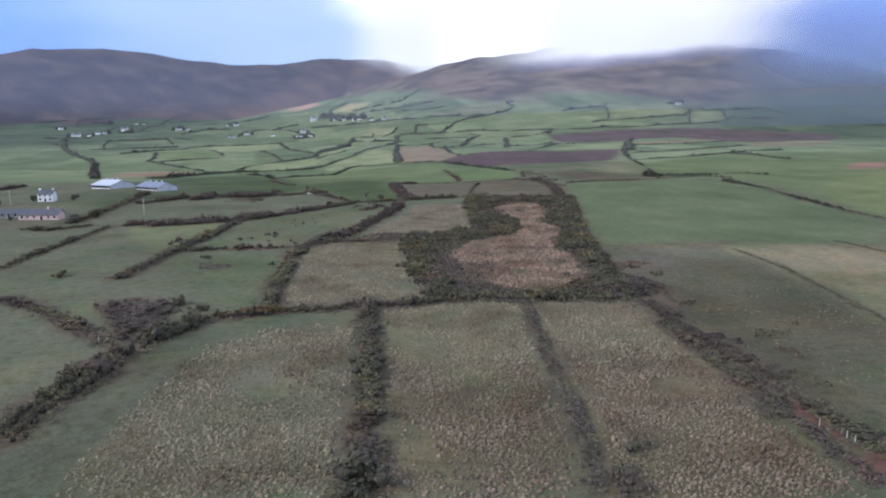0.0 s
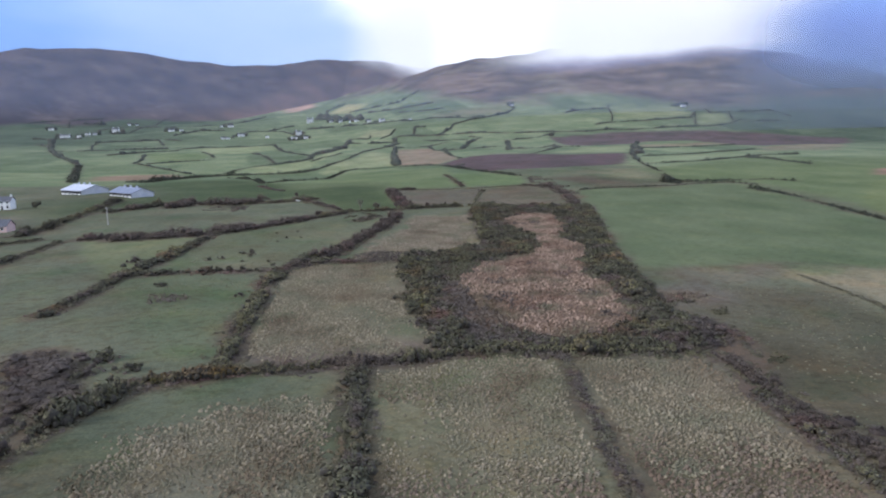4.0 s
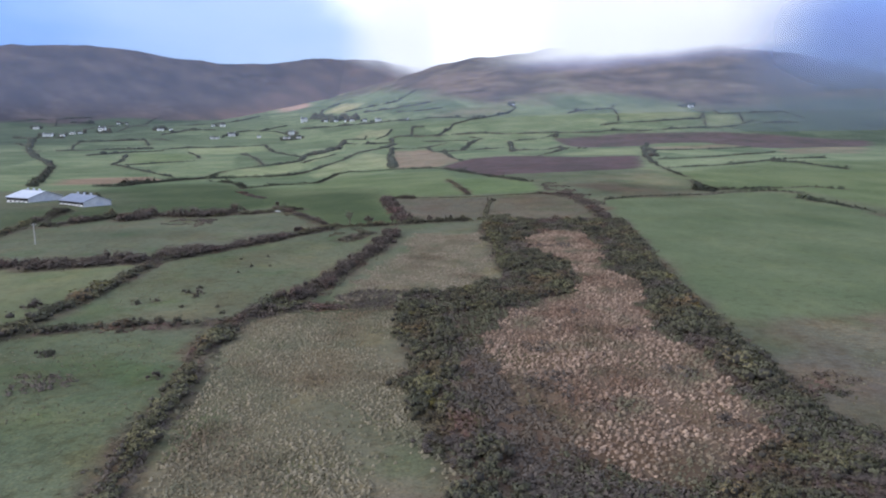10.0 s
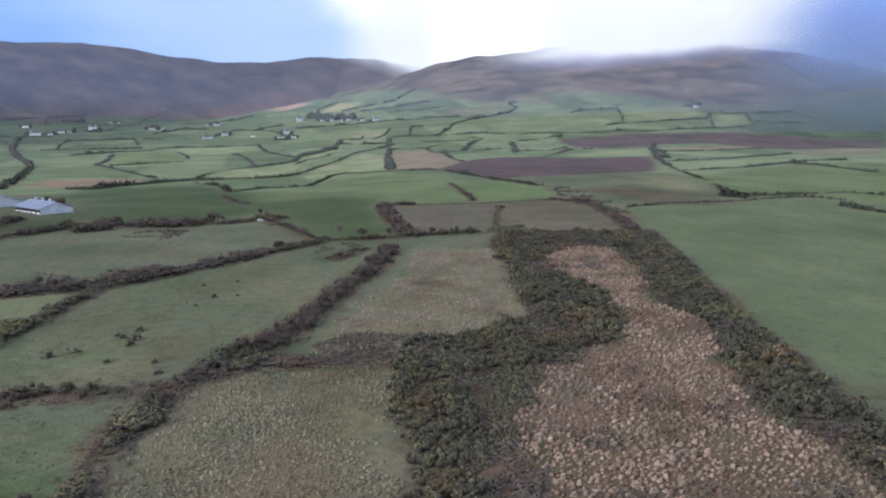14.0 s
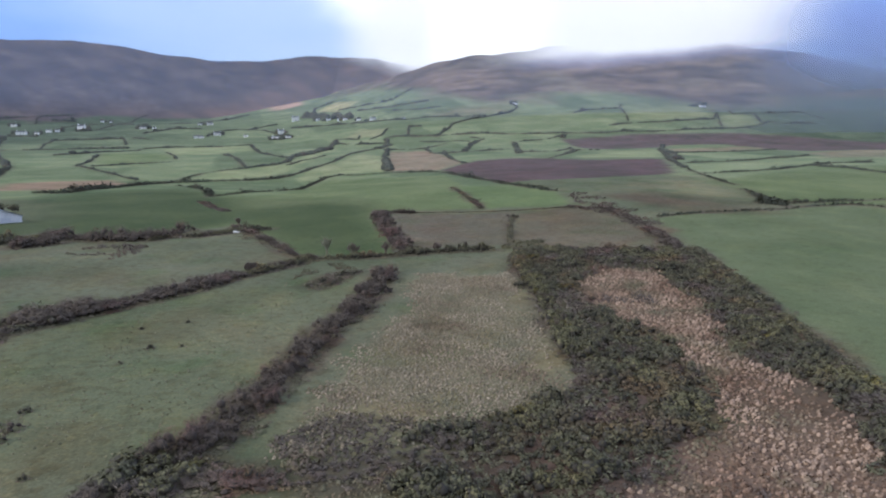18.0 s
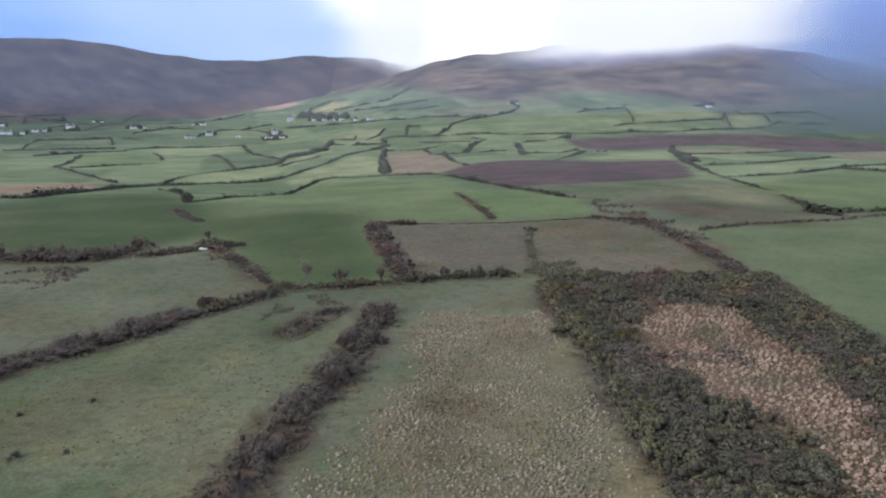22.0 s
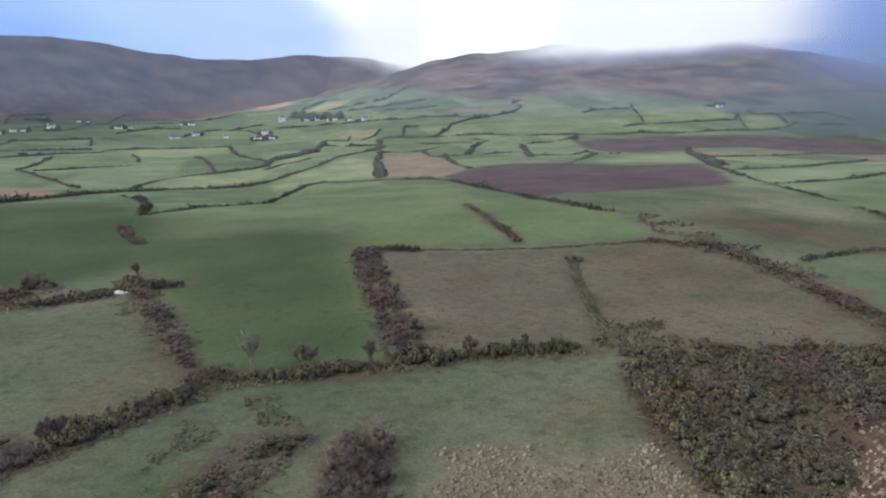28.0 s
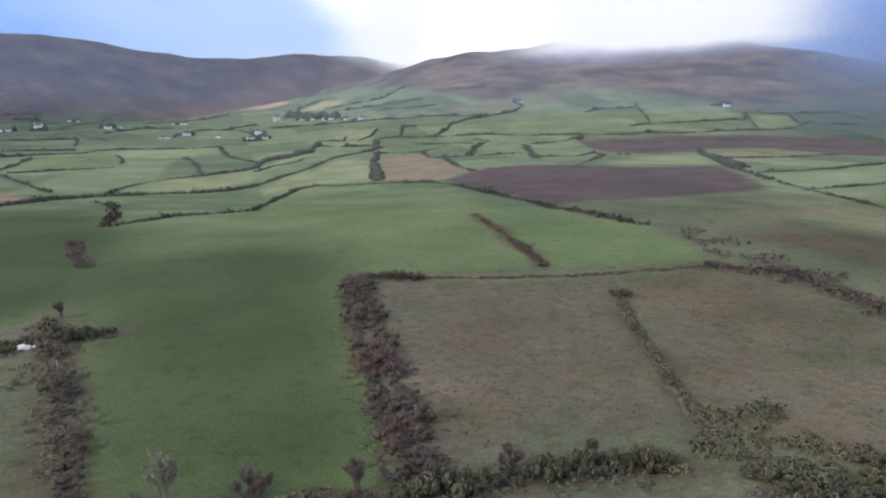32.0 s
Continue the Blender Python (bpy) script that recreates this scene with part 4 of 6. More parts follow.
def far_hedge(width, height, points):
    global FAR_BLOB
    if FAR_BLOB is None:
        bm = bmesh.new()
        bmesh.ops.create_icosphere(bm, subdivisions=1, radius=1.0)
        bm.verts.ensure_lookup_table()
        FAR_BLOB = (np.array([v.co[:] for v in bm.verts]), np.array([[v.index for v in f.verts] for f in bm.faces]))
        bm.free()
    base, faces = FAR_BLOB
    vs, fs, ns, near = [], [], [], []
    x00, y00 = points[0]
    z00 = z_at(x00, y00)
    leafed = max(p[1] for p in points) < 1000
    r = np.random.default_rng(int(abs(x00) + abs(y00)))
    for x, y, dx, dy in along(points, 1.9 + 0.0006 * y00):
        thick = 0.9 + 0.5 * math.sin(x / 31 + y / 47) * math.sin(x / 13 - y / 23 + 1)
        if thick < 0.55 and r.random() < 0.35:
            continue
        for side in (0, 1, -1):
            if side and r.random() < 0.55:
                continue
            big = thick * r.uniform(0.6, 1.15) * (0.6 if side else 1) * (1.7 if r.random() < 0.05 and y > 650 else 1)
            big *= 1 + 0.85 * min(max((y - 1100) / 700, 0), 1)
            s = np.array([2.4, width * 0.46, height * 0.72]) * big
            v = base * s * r.uniform(0.7, 1.3, (len(base), 1))
            v[:, 2] = np.maximum(v[:, 2] + height * 0.4 * big, -0.4)
            off = side * width * r.uniform(0.4, 0.9)
            ox, oy = x + r.uniform(-0.8, 0.8) - dy * off, y + r.uniform(-0.8, 0.8) + dx * off
            if leafed:
                near.append((ox, oy, s[1] * 1.15, height * big, r.uniform(0, 6.28)))
                continue
            ns.append(np.stack([base[:, 0] * dx - base[:, 1] * dy, base[:, 0] * dy + base[:, 1] * dx, base[:, 2] * 0.8 + 0.45], 1))
            w = np.stack([v[:, 0] * dx - v[:, 1] * dy + ox - x00, v[:, 0] * dy + v[:, 1] * dx + oy - y00, v[:, 2] + z_at(ox, oy) - z00], 1)
            fs.append(faces + len(vs) * len(base))
            vs.append(w)
    if vs or near:
        if leafed:
            mesh = clump_mesh("hedgerow", near, x00, y00, z00, LEAF["far"])
        else:
            nor = np.concatenate(ns)
            mesh = mesh_of("hedgerow", np.concatenate(vs), np.concatenate(fs), 3, LEAF["far"], normals=nor / np.linalg.norm(nor, axis=1, keepdims=True))
        ob = new("hedgerow", mesh)
        ob.matrix_basis = pose(x00, y00, z00)
        tagged(ob, WORDS["far"], "hedge", "valley hedgerows", "stuff")


SKIRT = {"gorse": "bram", "dark": "olive", "bram": "low", "red": "bram", "low": "low", "sparse": "bram"}


def build_hedge(kind, width, height, points):
    if kind == "far":
        return far_hedge(width, height, points)
    x00, y00 = points[0]
    z00 = z_at(x00, y00)
    top = thing("hedgerow", x00, y00, z00, label=WORDS[kind], category="hedge", group="field hedgerows")
    rows = 2 if width > 3.0 else 1
    gap = 1.25 if kind != "sparse" else 2.6
    for x, y, dx, dy in along(points, gap):
        for row in range(rows):
            if hedge_rng.random() < (0.3 if kind == "sparse" else 0.05):
                continue
            off = ((row - (rows - 1) / 2) * width / rows) + hedge_rng.uniform(-0.3, 0.3) * width / rows
            bx, by = x - dy * off + hedge_rng.uniform(-0.4, 0.4), y + dx * off + hedge_rng.uniform(-0.4, 0.4)
            patchy = noise.noise(Vector((bx / 9, by / 9, 1.7)))
            if kind in ("gorse", "dark", "bram") and patchy < -0.50:
                continue
            size = hedge_rng.uniform(0.60, 1.10) * (0.90 + 0.95 * patchy)
            if hedge_rng.random() < 0.06:
                size *= 1.4
            kin = kind
            if kind in ("gorse", "dark", "bram"):
                sort = noise.noise(Vector((bx / 16, by / 16, 8.3))) + hedge_rng.uniform(-0.15, 0.15)
                kin = "bram" if sort < -0.28 else ("gorse" if sort > 0.30 and kind != "bram" else kind)
            pool = YELLOW if kin == "gorse" and hedge_rng.random() < 0.03 else BUSH[kin]
            wide = max(1.0, width / rows * 0.62)
            m = Matrix.LocRotScale((bx - x00, by - y00, z_at(bx, by) - z00 - 0.06), Euler((0, 0, hedge_rng.uniform(0, 6.28))),
                                   (size * wide, size * wide * hedge_rng.uniform(0.8, 1.1), size * height * 0.72))
            link_part("bush", hedge_rng.choice(pool), top, m)
    spots = []
    for x, y, dx, dy in along(points, 0.95 if kind != "sparse" else 1.8):
        for side in (-1, 1):
            lush = noise.noise(Vector((x / 7 + 3 * side, y / 7, 5.0)))
            if lush < -0.25:
                continue
            off = side * (width * 0.5 + hedge_rng.uniform(-0.7, 0.45 + 0.9 * max(lush, 0)))
            wide = hedge_rng.uniform(0.40, 0.85)
            spots.append((x - dy * off, y + dx * off, wide, wide * hedge_rng.uniform(0.5, 1.1) * (0.6 if kind in ("low", "bram") else 1), hedge_rng.uniform(0, 6.28)))
    if spots:
        link_part("undergrowth", clump_mesh("undergrowth", spots, x00, y00, z00, LEAF[SKIRT[kind]]), top, label="straw-brown brambles and rank grass")
    return top


for row in HEDGES:
    build_hedge(*row)


# ---- gorse thickets round the rush bed ----
THICKETS = []


def thicket(corners):
    THICKETS.append(corners)


thicket([(42.5, 411.0), (60.0, 404.0), (50.0, 371.0), (46.4, 330.5), (56.3, 316.8), (53.7, 296.8), (44.6, 277.8), (29.2, 262.7), (19.2, 263.3), (11.7, 258.5), (8.0, 224.5), (-0.2, 225.0), (-0.2, 267.1), (6.2, 283.9), (27.5, 290.2), (34.2, 313.8)])
thicket([(-0.6, 246.6), (8.7, 232.7), (8.4, 209.8), (10.6, 195.1), (14.5, 185.9), (22.0, 179.0), (28.0, 177.2), (36.3, 177.4), (49.8, 187.0), (55.5, 196.5), (60.0, 185.0), (62.6, 178.0), (57.3, 171.0), (48.4, 171.0), (28.0, 173.5), (9.0, 170.9), (5.6, 181.5), (2.4, 202.1)])
thicket([(84.0, 402.0), (97.0, 404.0), (82.3, 327.2), (72.4, 279.3), (69.6, 253.0), (66.9, 234.3), (58.3, 223.1), (59.3, 244.1), (63.2, 266.5), (67.8, 287.2), (72.4, 334.9), (79.3, 379.6)])
thicket([(42.0, 412.5), (53.0, 417.0), (62.0, 415.5), (76.0, 413.0), (94.0, 413.5), (91.3, 403.5), (84.7, 379.0), (80.0, 368.0), (79.7, 388.3), (67.9, 391.0), (56.4, 381.7), (48.2, 367.0), (47.3, 351.0), (46.1, 339.6), (37.0, 340.5), (35.6, 364.0), (36.2, 376.0), (38.2, 388.0), (38.2, 399.0)])

# stretches where leafless brambles outgrow the gorse
BRIARS = [[(60, 389), (67, 408), (75, 412), (74, 400), (71, 388), (63, 382)], [(40, 336), (38, 352), (44, 372), (48, 352), (46, 336)], [(15, 173), (14, 184), (24, 181), (34, 179), (40, 174), (28, 172)],
          [(52, 186), (57, 198), (60, 214), (63, 208), (61, 190)]]
thicket_rng = random.Random(21)
spots = []
for iy in range(80, 212):
    for ix in range(-3, 56):
        x, y = ix * 2.0 + thicket_rng.uniform(-0.8, 0.8), iy * 2.0 + thicket_rng.uniform(-0.8, 0.8)
        rx, ry = ragged(x, y)
        if any(inside(rx[None], ry[None], c)[0] for c in THICKETS):
            spots.append((x, y))
spots.sort(key=lambda p: p[1])
for start in range(0, len(spots), 260):
    group = spots[start:start + 260]
    x00, y00 = group[0]
    z00 = z_at(x00, y00)
    top = thing("gorse_thicket", x00, y00, z00, label="dense dark green gorse and bramble thicket on wet ground", category="thicket", group="thickets round the rush bed")
    for x, y in group:
        lump = noise.noise(Vector((x / 7, y / 7, 3.0)))
        sort = noise.noise(Vector((x / 12, y / 12, 6.0))) + thicket_rng.uniform(-0.12, 0.12)
        if any(inside(np.array([x]), np.array([y]), c)[0] for c in BRIARS):
            sort -= 0.28
        kin = "bram" if sort < -0.15 + 0.04 * min(max((y - 340) / 40, 0), 1) else ("gorse" if sort > 0.22 else "dark")
        # farther dark bushes take the retoned leaf, with haze in its colour
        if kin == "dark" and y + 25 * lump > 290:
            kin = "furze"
        size = thicket_rng.uniform(0.8, 1.2) * (1.02 + 1.05 * lump)
        pool = YELLOW if kin == "gorse" and thicket_rng.random() < 0.03 else BUSH[kin]
        m = Matrix.LocRotScale((x - x00, y - y00, z_at(x, y) - z00 - 0.08), Euler((0, 0, thicket_rng.uniform(0, 6.28))),
                               (size * 1.25, size * 1.15, size * (1.25 if kin != "bram" else 0.75)))
        link_part("bush", thicket_rng.choice(pool), top, m)


# ---- low scrub that fills the thickets and the ground between ----
def low_scrub(corners_list, without, gap, sizes, kin, seed, words, mark, share):
    r = random.Random(seed)
    xs, ys = [p[0] for c in corners_list for p in c], [p[1] for c in corners_list for p in c]
    gx, gy = np.meshgrid(np.arange(min(xs), max(xs), gap), np.arange(min(ys), max(ys), gap))
    g = np.random.default_rng(seed)
    gx, gy = gx + g.uniform(-0.5, 0.5, gx.shape) * gap, gy + g.uniform(-0.5, 0.5, gy.shape) * gap
    keep = np.zeros(gx.shape, bool)
    rx, ry = ragged(gx, gy)
    for c in corners_list:
        keep |= inside(rx, ry, c)
    for c in without:
        keep &= ~inside(rx, ry, c)
    spots = []
    for x, y in zip(gx[keep], gy[keep]):
        patchy = noise.noise(Vector((x / 11, y / 11, mark)))
        if patchy < share or r.random() < 0.08:
            continue
        wide = r.uniform(*sizes) * (1 + 0.3 * patchy)
        spots.append((x, y, wide, wide * r.uniform(0.7, 1.15), r.uniform(0, 6.28)))
    if spots:
        x00, y00 = spots[0][:2]
        ob = new("scrub", clump_mesh("scrub", spots, x00, y00, z_at(x00, y00), LEAF[kin]))
        ob.matrix_basis = pose(x00, y00, z_at(x00, y00))
        tagged(ob, words, "scrub", kind="stuff")


rust_bed = [corners for kind, corners in FIELDS if kind == "rust"][0]
scrub_bed = [corners for kind, corners in FIELDS if kind == "scrub"]
low_scrub(THICKETS[:3], [], 2.0, (0.5, 0.95), "olive", 61, "grey-olive rounded gorse and heather clumps among taller bushes", 3.0, -0.45)
low_scrub(THICKETS, [], 2.6, (0.6, 1.1), "dark", 62, "dark scrub clumps among taller gorse", 4.0, -0.1)
# shade of the last thicket is put into the leaf tone
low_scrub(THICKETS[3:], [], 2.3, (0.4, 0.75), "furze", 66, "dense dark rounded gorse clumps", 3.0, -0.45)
low_scrub(scrub_bed, THICKETS + [rust_bed], 1.35, (0.4, 0.8), "bram", 63, "low brown brambles round the rush bed", 5.0, 0.0)
low_scrub(scrub_bed, THICKETS + [rust_bed], 1.35, (0.5, 1.0), "dark", 64, "low dark olive scrub round the rush bed", 6.0, -0.3)
MAUVE_SCRUB = [[(6, 250), (11, 248), (15, 231), (20, 213), (24, 202), (26, 192), (25, 182), (22, 178), (15, 184), (10, 196), (7, 214)]]
low_scrub(MAUVE_SCRUB, [], 1.25, (0.5, 0.95), "bram", 67, "purple-brown leafless scrub at the edge of the rush bed", 8.0, -0.35)
low_scrub([[(-17, 278), (-8, 285), (2, 285), (0, 274), (-7, 268), (-14, 271)]], [], 1.1, (0.4, 0.8), "bram", 68, "low purple-brown brambles across the corner of a field", 8.5, -0.4)
low_scrub([rust_bed], THICKETS, 1.7, (0.5, 0.9), "bram", 65, "patches of brown brambles spreading over the rush bed", 7.0, 0.36)
low_scrub(BRIARS, [], 1.2, (0.6, 1.1), "bram", 69, "purple-brown leafless brambles between gorse bushes", 9.0, -0.5)
low_scrub([[(38, 417), (42, 424), (45, 431), (50, 432), (56, 423), (57, 416), (46, 414)]], [], 1.3, (0.5, 1.1), "dark", 57, "dark gorse scrub at the meeting of two hedges", 3.0, -0.2)
low_scrub([[(72, 131), (76, 141), (84, 148), (90, 148), (84, 137)], [(65, 104), (66, 112), (74, 116), (72, 106)], [(66, 144), (68, 160), (74, 168), (76, 152)]], [], 1.5, (0.4, 0.9), "dark", 56, "dark green gorse patches on a rough pasture bank", 4.0, -0.05)
low_scrub([[(66, 112), (68, 126), (74, 132), (78, 120), (72, 108)]], [], 1.6, (0.35, 0.8), "bram", 55, "low brown brambles on a ditch bank", 5.0, 0.05)
low_scrub([[(97, 559), (111, 578), (113, 532), (117, 498), (117, 475), (115, 459), (103, 459), (98, 483), (91, 497)]], [], 2.4, (0.6, 1.2), "bram", 54, "brown scrub at the corner of two pastures", 6.0, -0.02)
low_scrub([[(67, 186), (68, 200), (72, 208), (80, 206), (79, 196), (74, 188)]], [], 1.5, (0.5, 1.1), "dark", 59, "low dark green gorse spreading into a pasture", 2.0, -0.05)
low_scrub([[(67, 200), (70, 214), (80, 218), (84, 206), (78, 200)]], [], 1.7, (0.4, 0.9), "bram", 58, "low brown brambles spreading into a pasture", 1.0, 0.0)


SCATTER = [
    ('bram', [(-110.7, 420.8), (-110.8, 438.4), (-95.1, 440.0), (-84.1, 419.3), (-94.7, 407.9)]),
    ('olive', [(-31.5, 395.9), (-16.3, 401.5), (-11.7, 380.2), (-18.0, 359.9), (-26.9, 368.0)]),
    ('low', [(-64.6, 457.9), (-54.9, 462.7), (-38.6, 417.8), (-40.7, 410.3), (-51.3, 431.0)]),
    ('olive', [(-33.0, 384.9), (-27.2, 388.8), (-20.9, 390.1), (-19.5, 383.6), (-24.1, 378.2), (-28.4, 376.1)]),
    ('bram', [(-70.1, 219.1), (-59.0, 227.9), (-54.3, 218.6), (-64.1, 211.0)]),
]
for i, (kin, corners) in enumerate(SCATTER):
    low_scrub([corners], [], 1.5 if kin == "bram" else 1.0, (0.35, 0.8) if kin == "bram" else (0.2, 0.6), kin, 70 + i, "scattered low brambles and rank grass in a pasture", 9.0 + i, -0.05 if kin == "bram" else 0.20)


# ---- rush and grass tufts ----
HEDGE_BITS = np.array([(*p, *q, w) for kind, w, h, pts in HEDGES if min(p[1] for p in pts) < 540 and kind != "low" for p, q in zip(pts, pts[1:])])


def hedge_gap(x, y):
    """How far each place lies from the edge of the nearest hedge."""
    best = np.full(x.shape, 99.0)
    for x0, y0, x1, y1, w in HEDGE_BITS:
        long2 = max((x1 - x0) ** 2 + (y1 - y0) ** 2, 0.01)
        f = np.clip(((x - x0) * (x1 - x0) + (y - y0) * (y1 - y0)) / long2, 0, 1)
        best = np.minimum(best, np.hypot(x - x0 - f * (x1 - x0), y - y0 - f * (y1 - y0)) - w / 2)
    return best


def tufts(name, kind, corners, gap, radius, tall, blades, seed, bare=0.0, words="", without=()):
    """Tussocks: a low dome of matted grass with blades that arch out of it."""
    r = np.random.default_rng(seed)
    xs, ys = [p[0] for p in corners], [p[1] for p in corners]
    gx, gy = np.meshgrid(np.arange(min(xs), max(xs), gap), np.arange(min(ys), max(ys), gap))
    gx, gy = (gx + r.uniform(-0.55, 0.55, gx.shape) * gap).ravel(), (gy + r.uniform(-0.55, 0.55, gy.shape) * gap).ravel()
    cover = np.sin(gx / 5.1 + 2 * np.sin(gy / 9.7)) * np.sin(gy / 7.3 + 1.5 * np.sin(gx / 8.3)) * 0.5 + 0.5
    open_turf = np.sin(gx / 10.7 + 1.7 * np.sin(gy / 17)) * np.sin(gy / 13.9 + 1.3 * np.sin(gx / 12.3) + 0.8)
    rx, ry = ragged(gx, gy)
    if kind in ("rush", "sedge", "tan"):
        rx, ry = rx + r.normal(0, 1.8, gx.shape), ry + r.normal(0, 1.8, gx.shape)
    keep = inside(rx, ry, corners) & (r.random(gx.shape) > bare * (1.6 - 1.2 * cover)) & (open_turf + r.normal(0, 0.12, gx.shape) > (-0.9 if kind == "rust" else -0.74))
    keep &= hedge_gap(gx, gy) > 1.1 + 1.5 * cover + r.uniform(0, 1.2, gx.shape)
    for c in THICKETS + MAUVE_SCRUB + list(without):
        keep &= ~inside(rx, ry, c)
    gx, gy, cover = gx[keep], gy[keep], cover[keep]
    n = len(gx)
    gz = land(gx, gy)
    size = (0.38 + 0.74 * r.random(n) ** 1.8) * (0.75 + 0.45 * cover)
    ring = np.arange(5) * math.tau / 5
    turn = r.uniform(0, 1.25, (n, 1))
    lean = r.normal(0, 0.22, (n, 2)) + (0.30, -0.18)
    wob, wob2 = r.uniform(0.7, 1.3, (n, 5)), r.uniform(0.65, 1.2, (n, 5))
    low = np.stack([np.cos(ring + turn) * radius * 0.85 * wob, np.sin(ring + turn) * radius * 0.85 * wob, np.full((n, 5), -0.08)], -1)
    mid = np.stack([np.cos(ring + turn + 0.5) * radius * 0.55 * wob2 + lean[:, :1] * tall * 0.6, np.sin(ring + turn + 0.5) * radius * 0.55 * wob2 + lean[:, 1:] * tall * 0.6,
                    tall * r.uniform(0.45, 0.8, (n, 5))], -1)
    tip = np.stack([lean[:, 0] * tall, lean[:, 1] * tall, tall * r.uniform(0.85, 1.25, n)], -1)[:, None]
    dome = np.concatenate([low, mid, tip], 1)
    dome_n = dome + (0, 0, tall * 0.3)
    # the blades
    at = r.uniform(0, math.tau, (n, blades))
    reach = radius * r.uniform(0.45, 1.20, (n, blades))
    way = np.stack([np.cos(at), np.sin(at), 0 * at], -1)
    side = np.stack([-np.sin(at), np.cos(at), 0 * at], -1) * radius * r.uniform(0.10, 0.24, (n, blades, 1))
    foot = way * reach[..., None] * r.uniform(0.15, 0.5, (n, blades, 1)) + np.array((0, 0, tall * 0.62))
    end = way * reach[..., None] + np.stack([0 * at, 0 * at, tall * r.uniform(0.35, 1.30, (n, blades))], -1)
    end = end + np.concatenate([lean, 0 * lean[:, :1]], 1)[:, None] * tall
    blade = np.stack([foot - side, foot + side, end], 2)
    blade_n = way * 0.75 + np.array((0, 0, 0.8)) + r.normal(0, 0.18, (n, blades, 3))
    blade_n = np.repeat(blade_n[:, :, None], 3, 2)
    v = np.concatenate([dome, blade.reshape(n, -1, 3)], 1) * size[:, None, None]
    nor = np.concatenate([dome_n / (np.linalg.norm(dome_n, axis=-1, keepdims=True) + 1e-6), blade_n.reshape(n, -1, 3)], 1)
    nor = nor / (np.linalg.norm(nor, axis=-1, keepdims=True) + 1e-6)
    v += np.stack([gx - corners[0][0], gy - corners[0][1], gz - z_at(*corners[0])], -1)[:, None]
    k = np.arange(5)
    j = (k + 1) % 5
    tri = np.concatenate([np.stack([k, j, k + 5], 1), np.stack([j, j + 5, k + 5], 1), np.stack([k + 5, j + 5, np.full(5, 10)], 1), 11 + np.arange(blades * 3).reshape(-1, 3)])
    faces = (tri[None] + (11 + 3 * blades) * np.arange(n)[:, None, None]).reshape(-1, 3)
    ob = new(name, mesh_of(name, v.reshape(-1, 3), faces, 3, TUFT[kind], normals=nor.reshape(-1, 3)))
    ob.matrix_basis = pose(*corners[0], z_at(*corners[0]))
    return tagged(ob, words, "grass", kind="stuff")


# for each growth: spacing, radius, height, blades, bareness and words
TUFT_LOOK = {
    "rust": (0.80, 0.56, 0.56, 8, 0.02, "bleached straw-coloured dead rush tussocks on wet ground"),
    "rush": (0.52, 0.40, 0.44, 6, 0.02, "pale green and straw rush tufts in a pasture"),
    "sedge": (0.53, 0.41, 0.44, 6, 0.02, "brown and straw rush tussocks in a wet pasture"),
    "tan": (0.54, 0.40, 0.40, 6, 0.02, "bleached coarse grass tufts in a pasture"),
    "rough": (1.25, 0.30, 0.18, 5, 0.45, "rough grass tufts in a pasture"),
    "dull": (1.25, 0.32, 0.16, 5, 0.5, "thin bleached grass tufts in a grazed field"),
    "brown": (1.2, 0.32, 0.18, 5, 0.45, "brown rough grass tufts in a grazed field"),
    "moss": (1.6, 0.42, 0.24, 6, 0.40, "coarse straw-tipped grass tussocks in a rough pasture"),
    "scrub": (1.25, 0.42, 0.42, 8, 0.30, "brown bracken and rank grass between the thickets"),
}
for i, (kind, corners) in enumerate(FIELDS):
    if kind in TUFT_LOOK and max(p[1] for p in corners) < 540 and (max(abs(p[0]) for p in corners) < 130 or kind == "moss"):
        gap, radius, tall, blades, bare, words = TUFT_LOOK[kind]
        tufts("rush_tufts" if kind in ("rust", "rush", "sedge") else "grass_tufts", kind, corners, gap, radius, tall, blades, 40 + i, bare, words, [rust_bed] if kind == "scrub" else [])

# ---- rank grass along the foot of the hedges ----
verge_rng = random.Random(77)
for kin, chance in (("olive", 0.30), ("low", 0.34), ("bram", 0.36)):
    spots = []
    for kind, width, height, line in HEDGES:
        if kind in ("far", "low") or min(p[1] for p in line) > 520:
            continue
        for x, y, dx, dy in along(line, 0.8):
            for side in (-1, 1):
                lush = noise.noise(Vector((x / 9 + 4 * side, y / 9, 11.0 + len(kin))))
                if verge_rng.random() > chance + 0.9 * lush:
                    continue
                off = side * (width * 0.5 + abs(verge_rng.gauss(0.3, 1.3)) * min(1.0, width / 3))
                wide = verge_rng.uniform(0.35, 0.9)
                spots.append((x - dy * off, y + dx * off, wide, wide * verge_rng.uniform(0.25, 0.6), verge_rng.uniform(0, 6.28)))
    x00, y00 = spots[0][:2]
    ob = new("verge", clump_mesh("verge", spots, x00, y00, z_at(x00, y00), LEAF[kin]))
    ob.matrix_basis = pose(x00, y00, z_at(x00, y00))
    tagged(ob, {"olive": "olive rank grass along the hedge banks", "low": "straw-coloured rank grass along the hedge banks", "bram": "low brown brambles creeping out from the hedges"}[kin], "grass", kind="stuff")

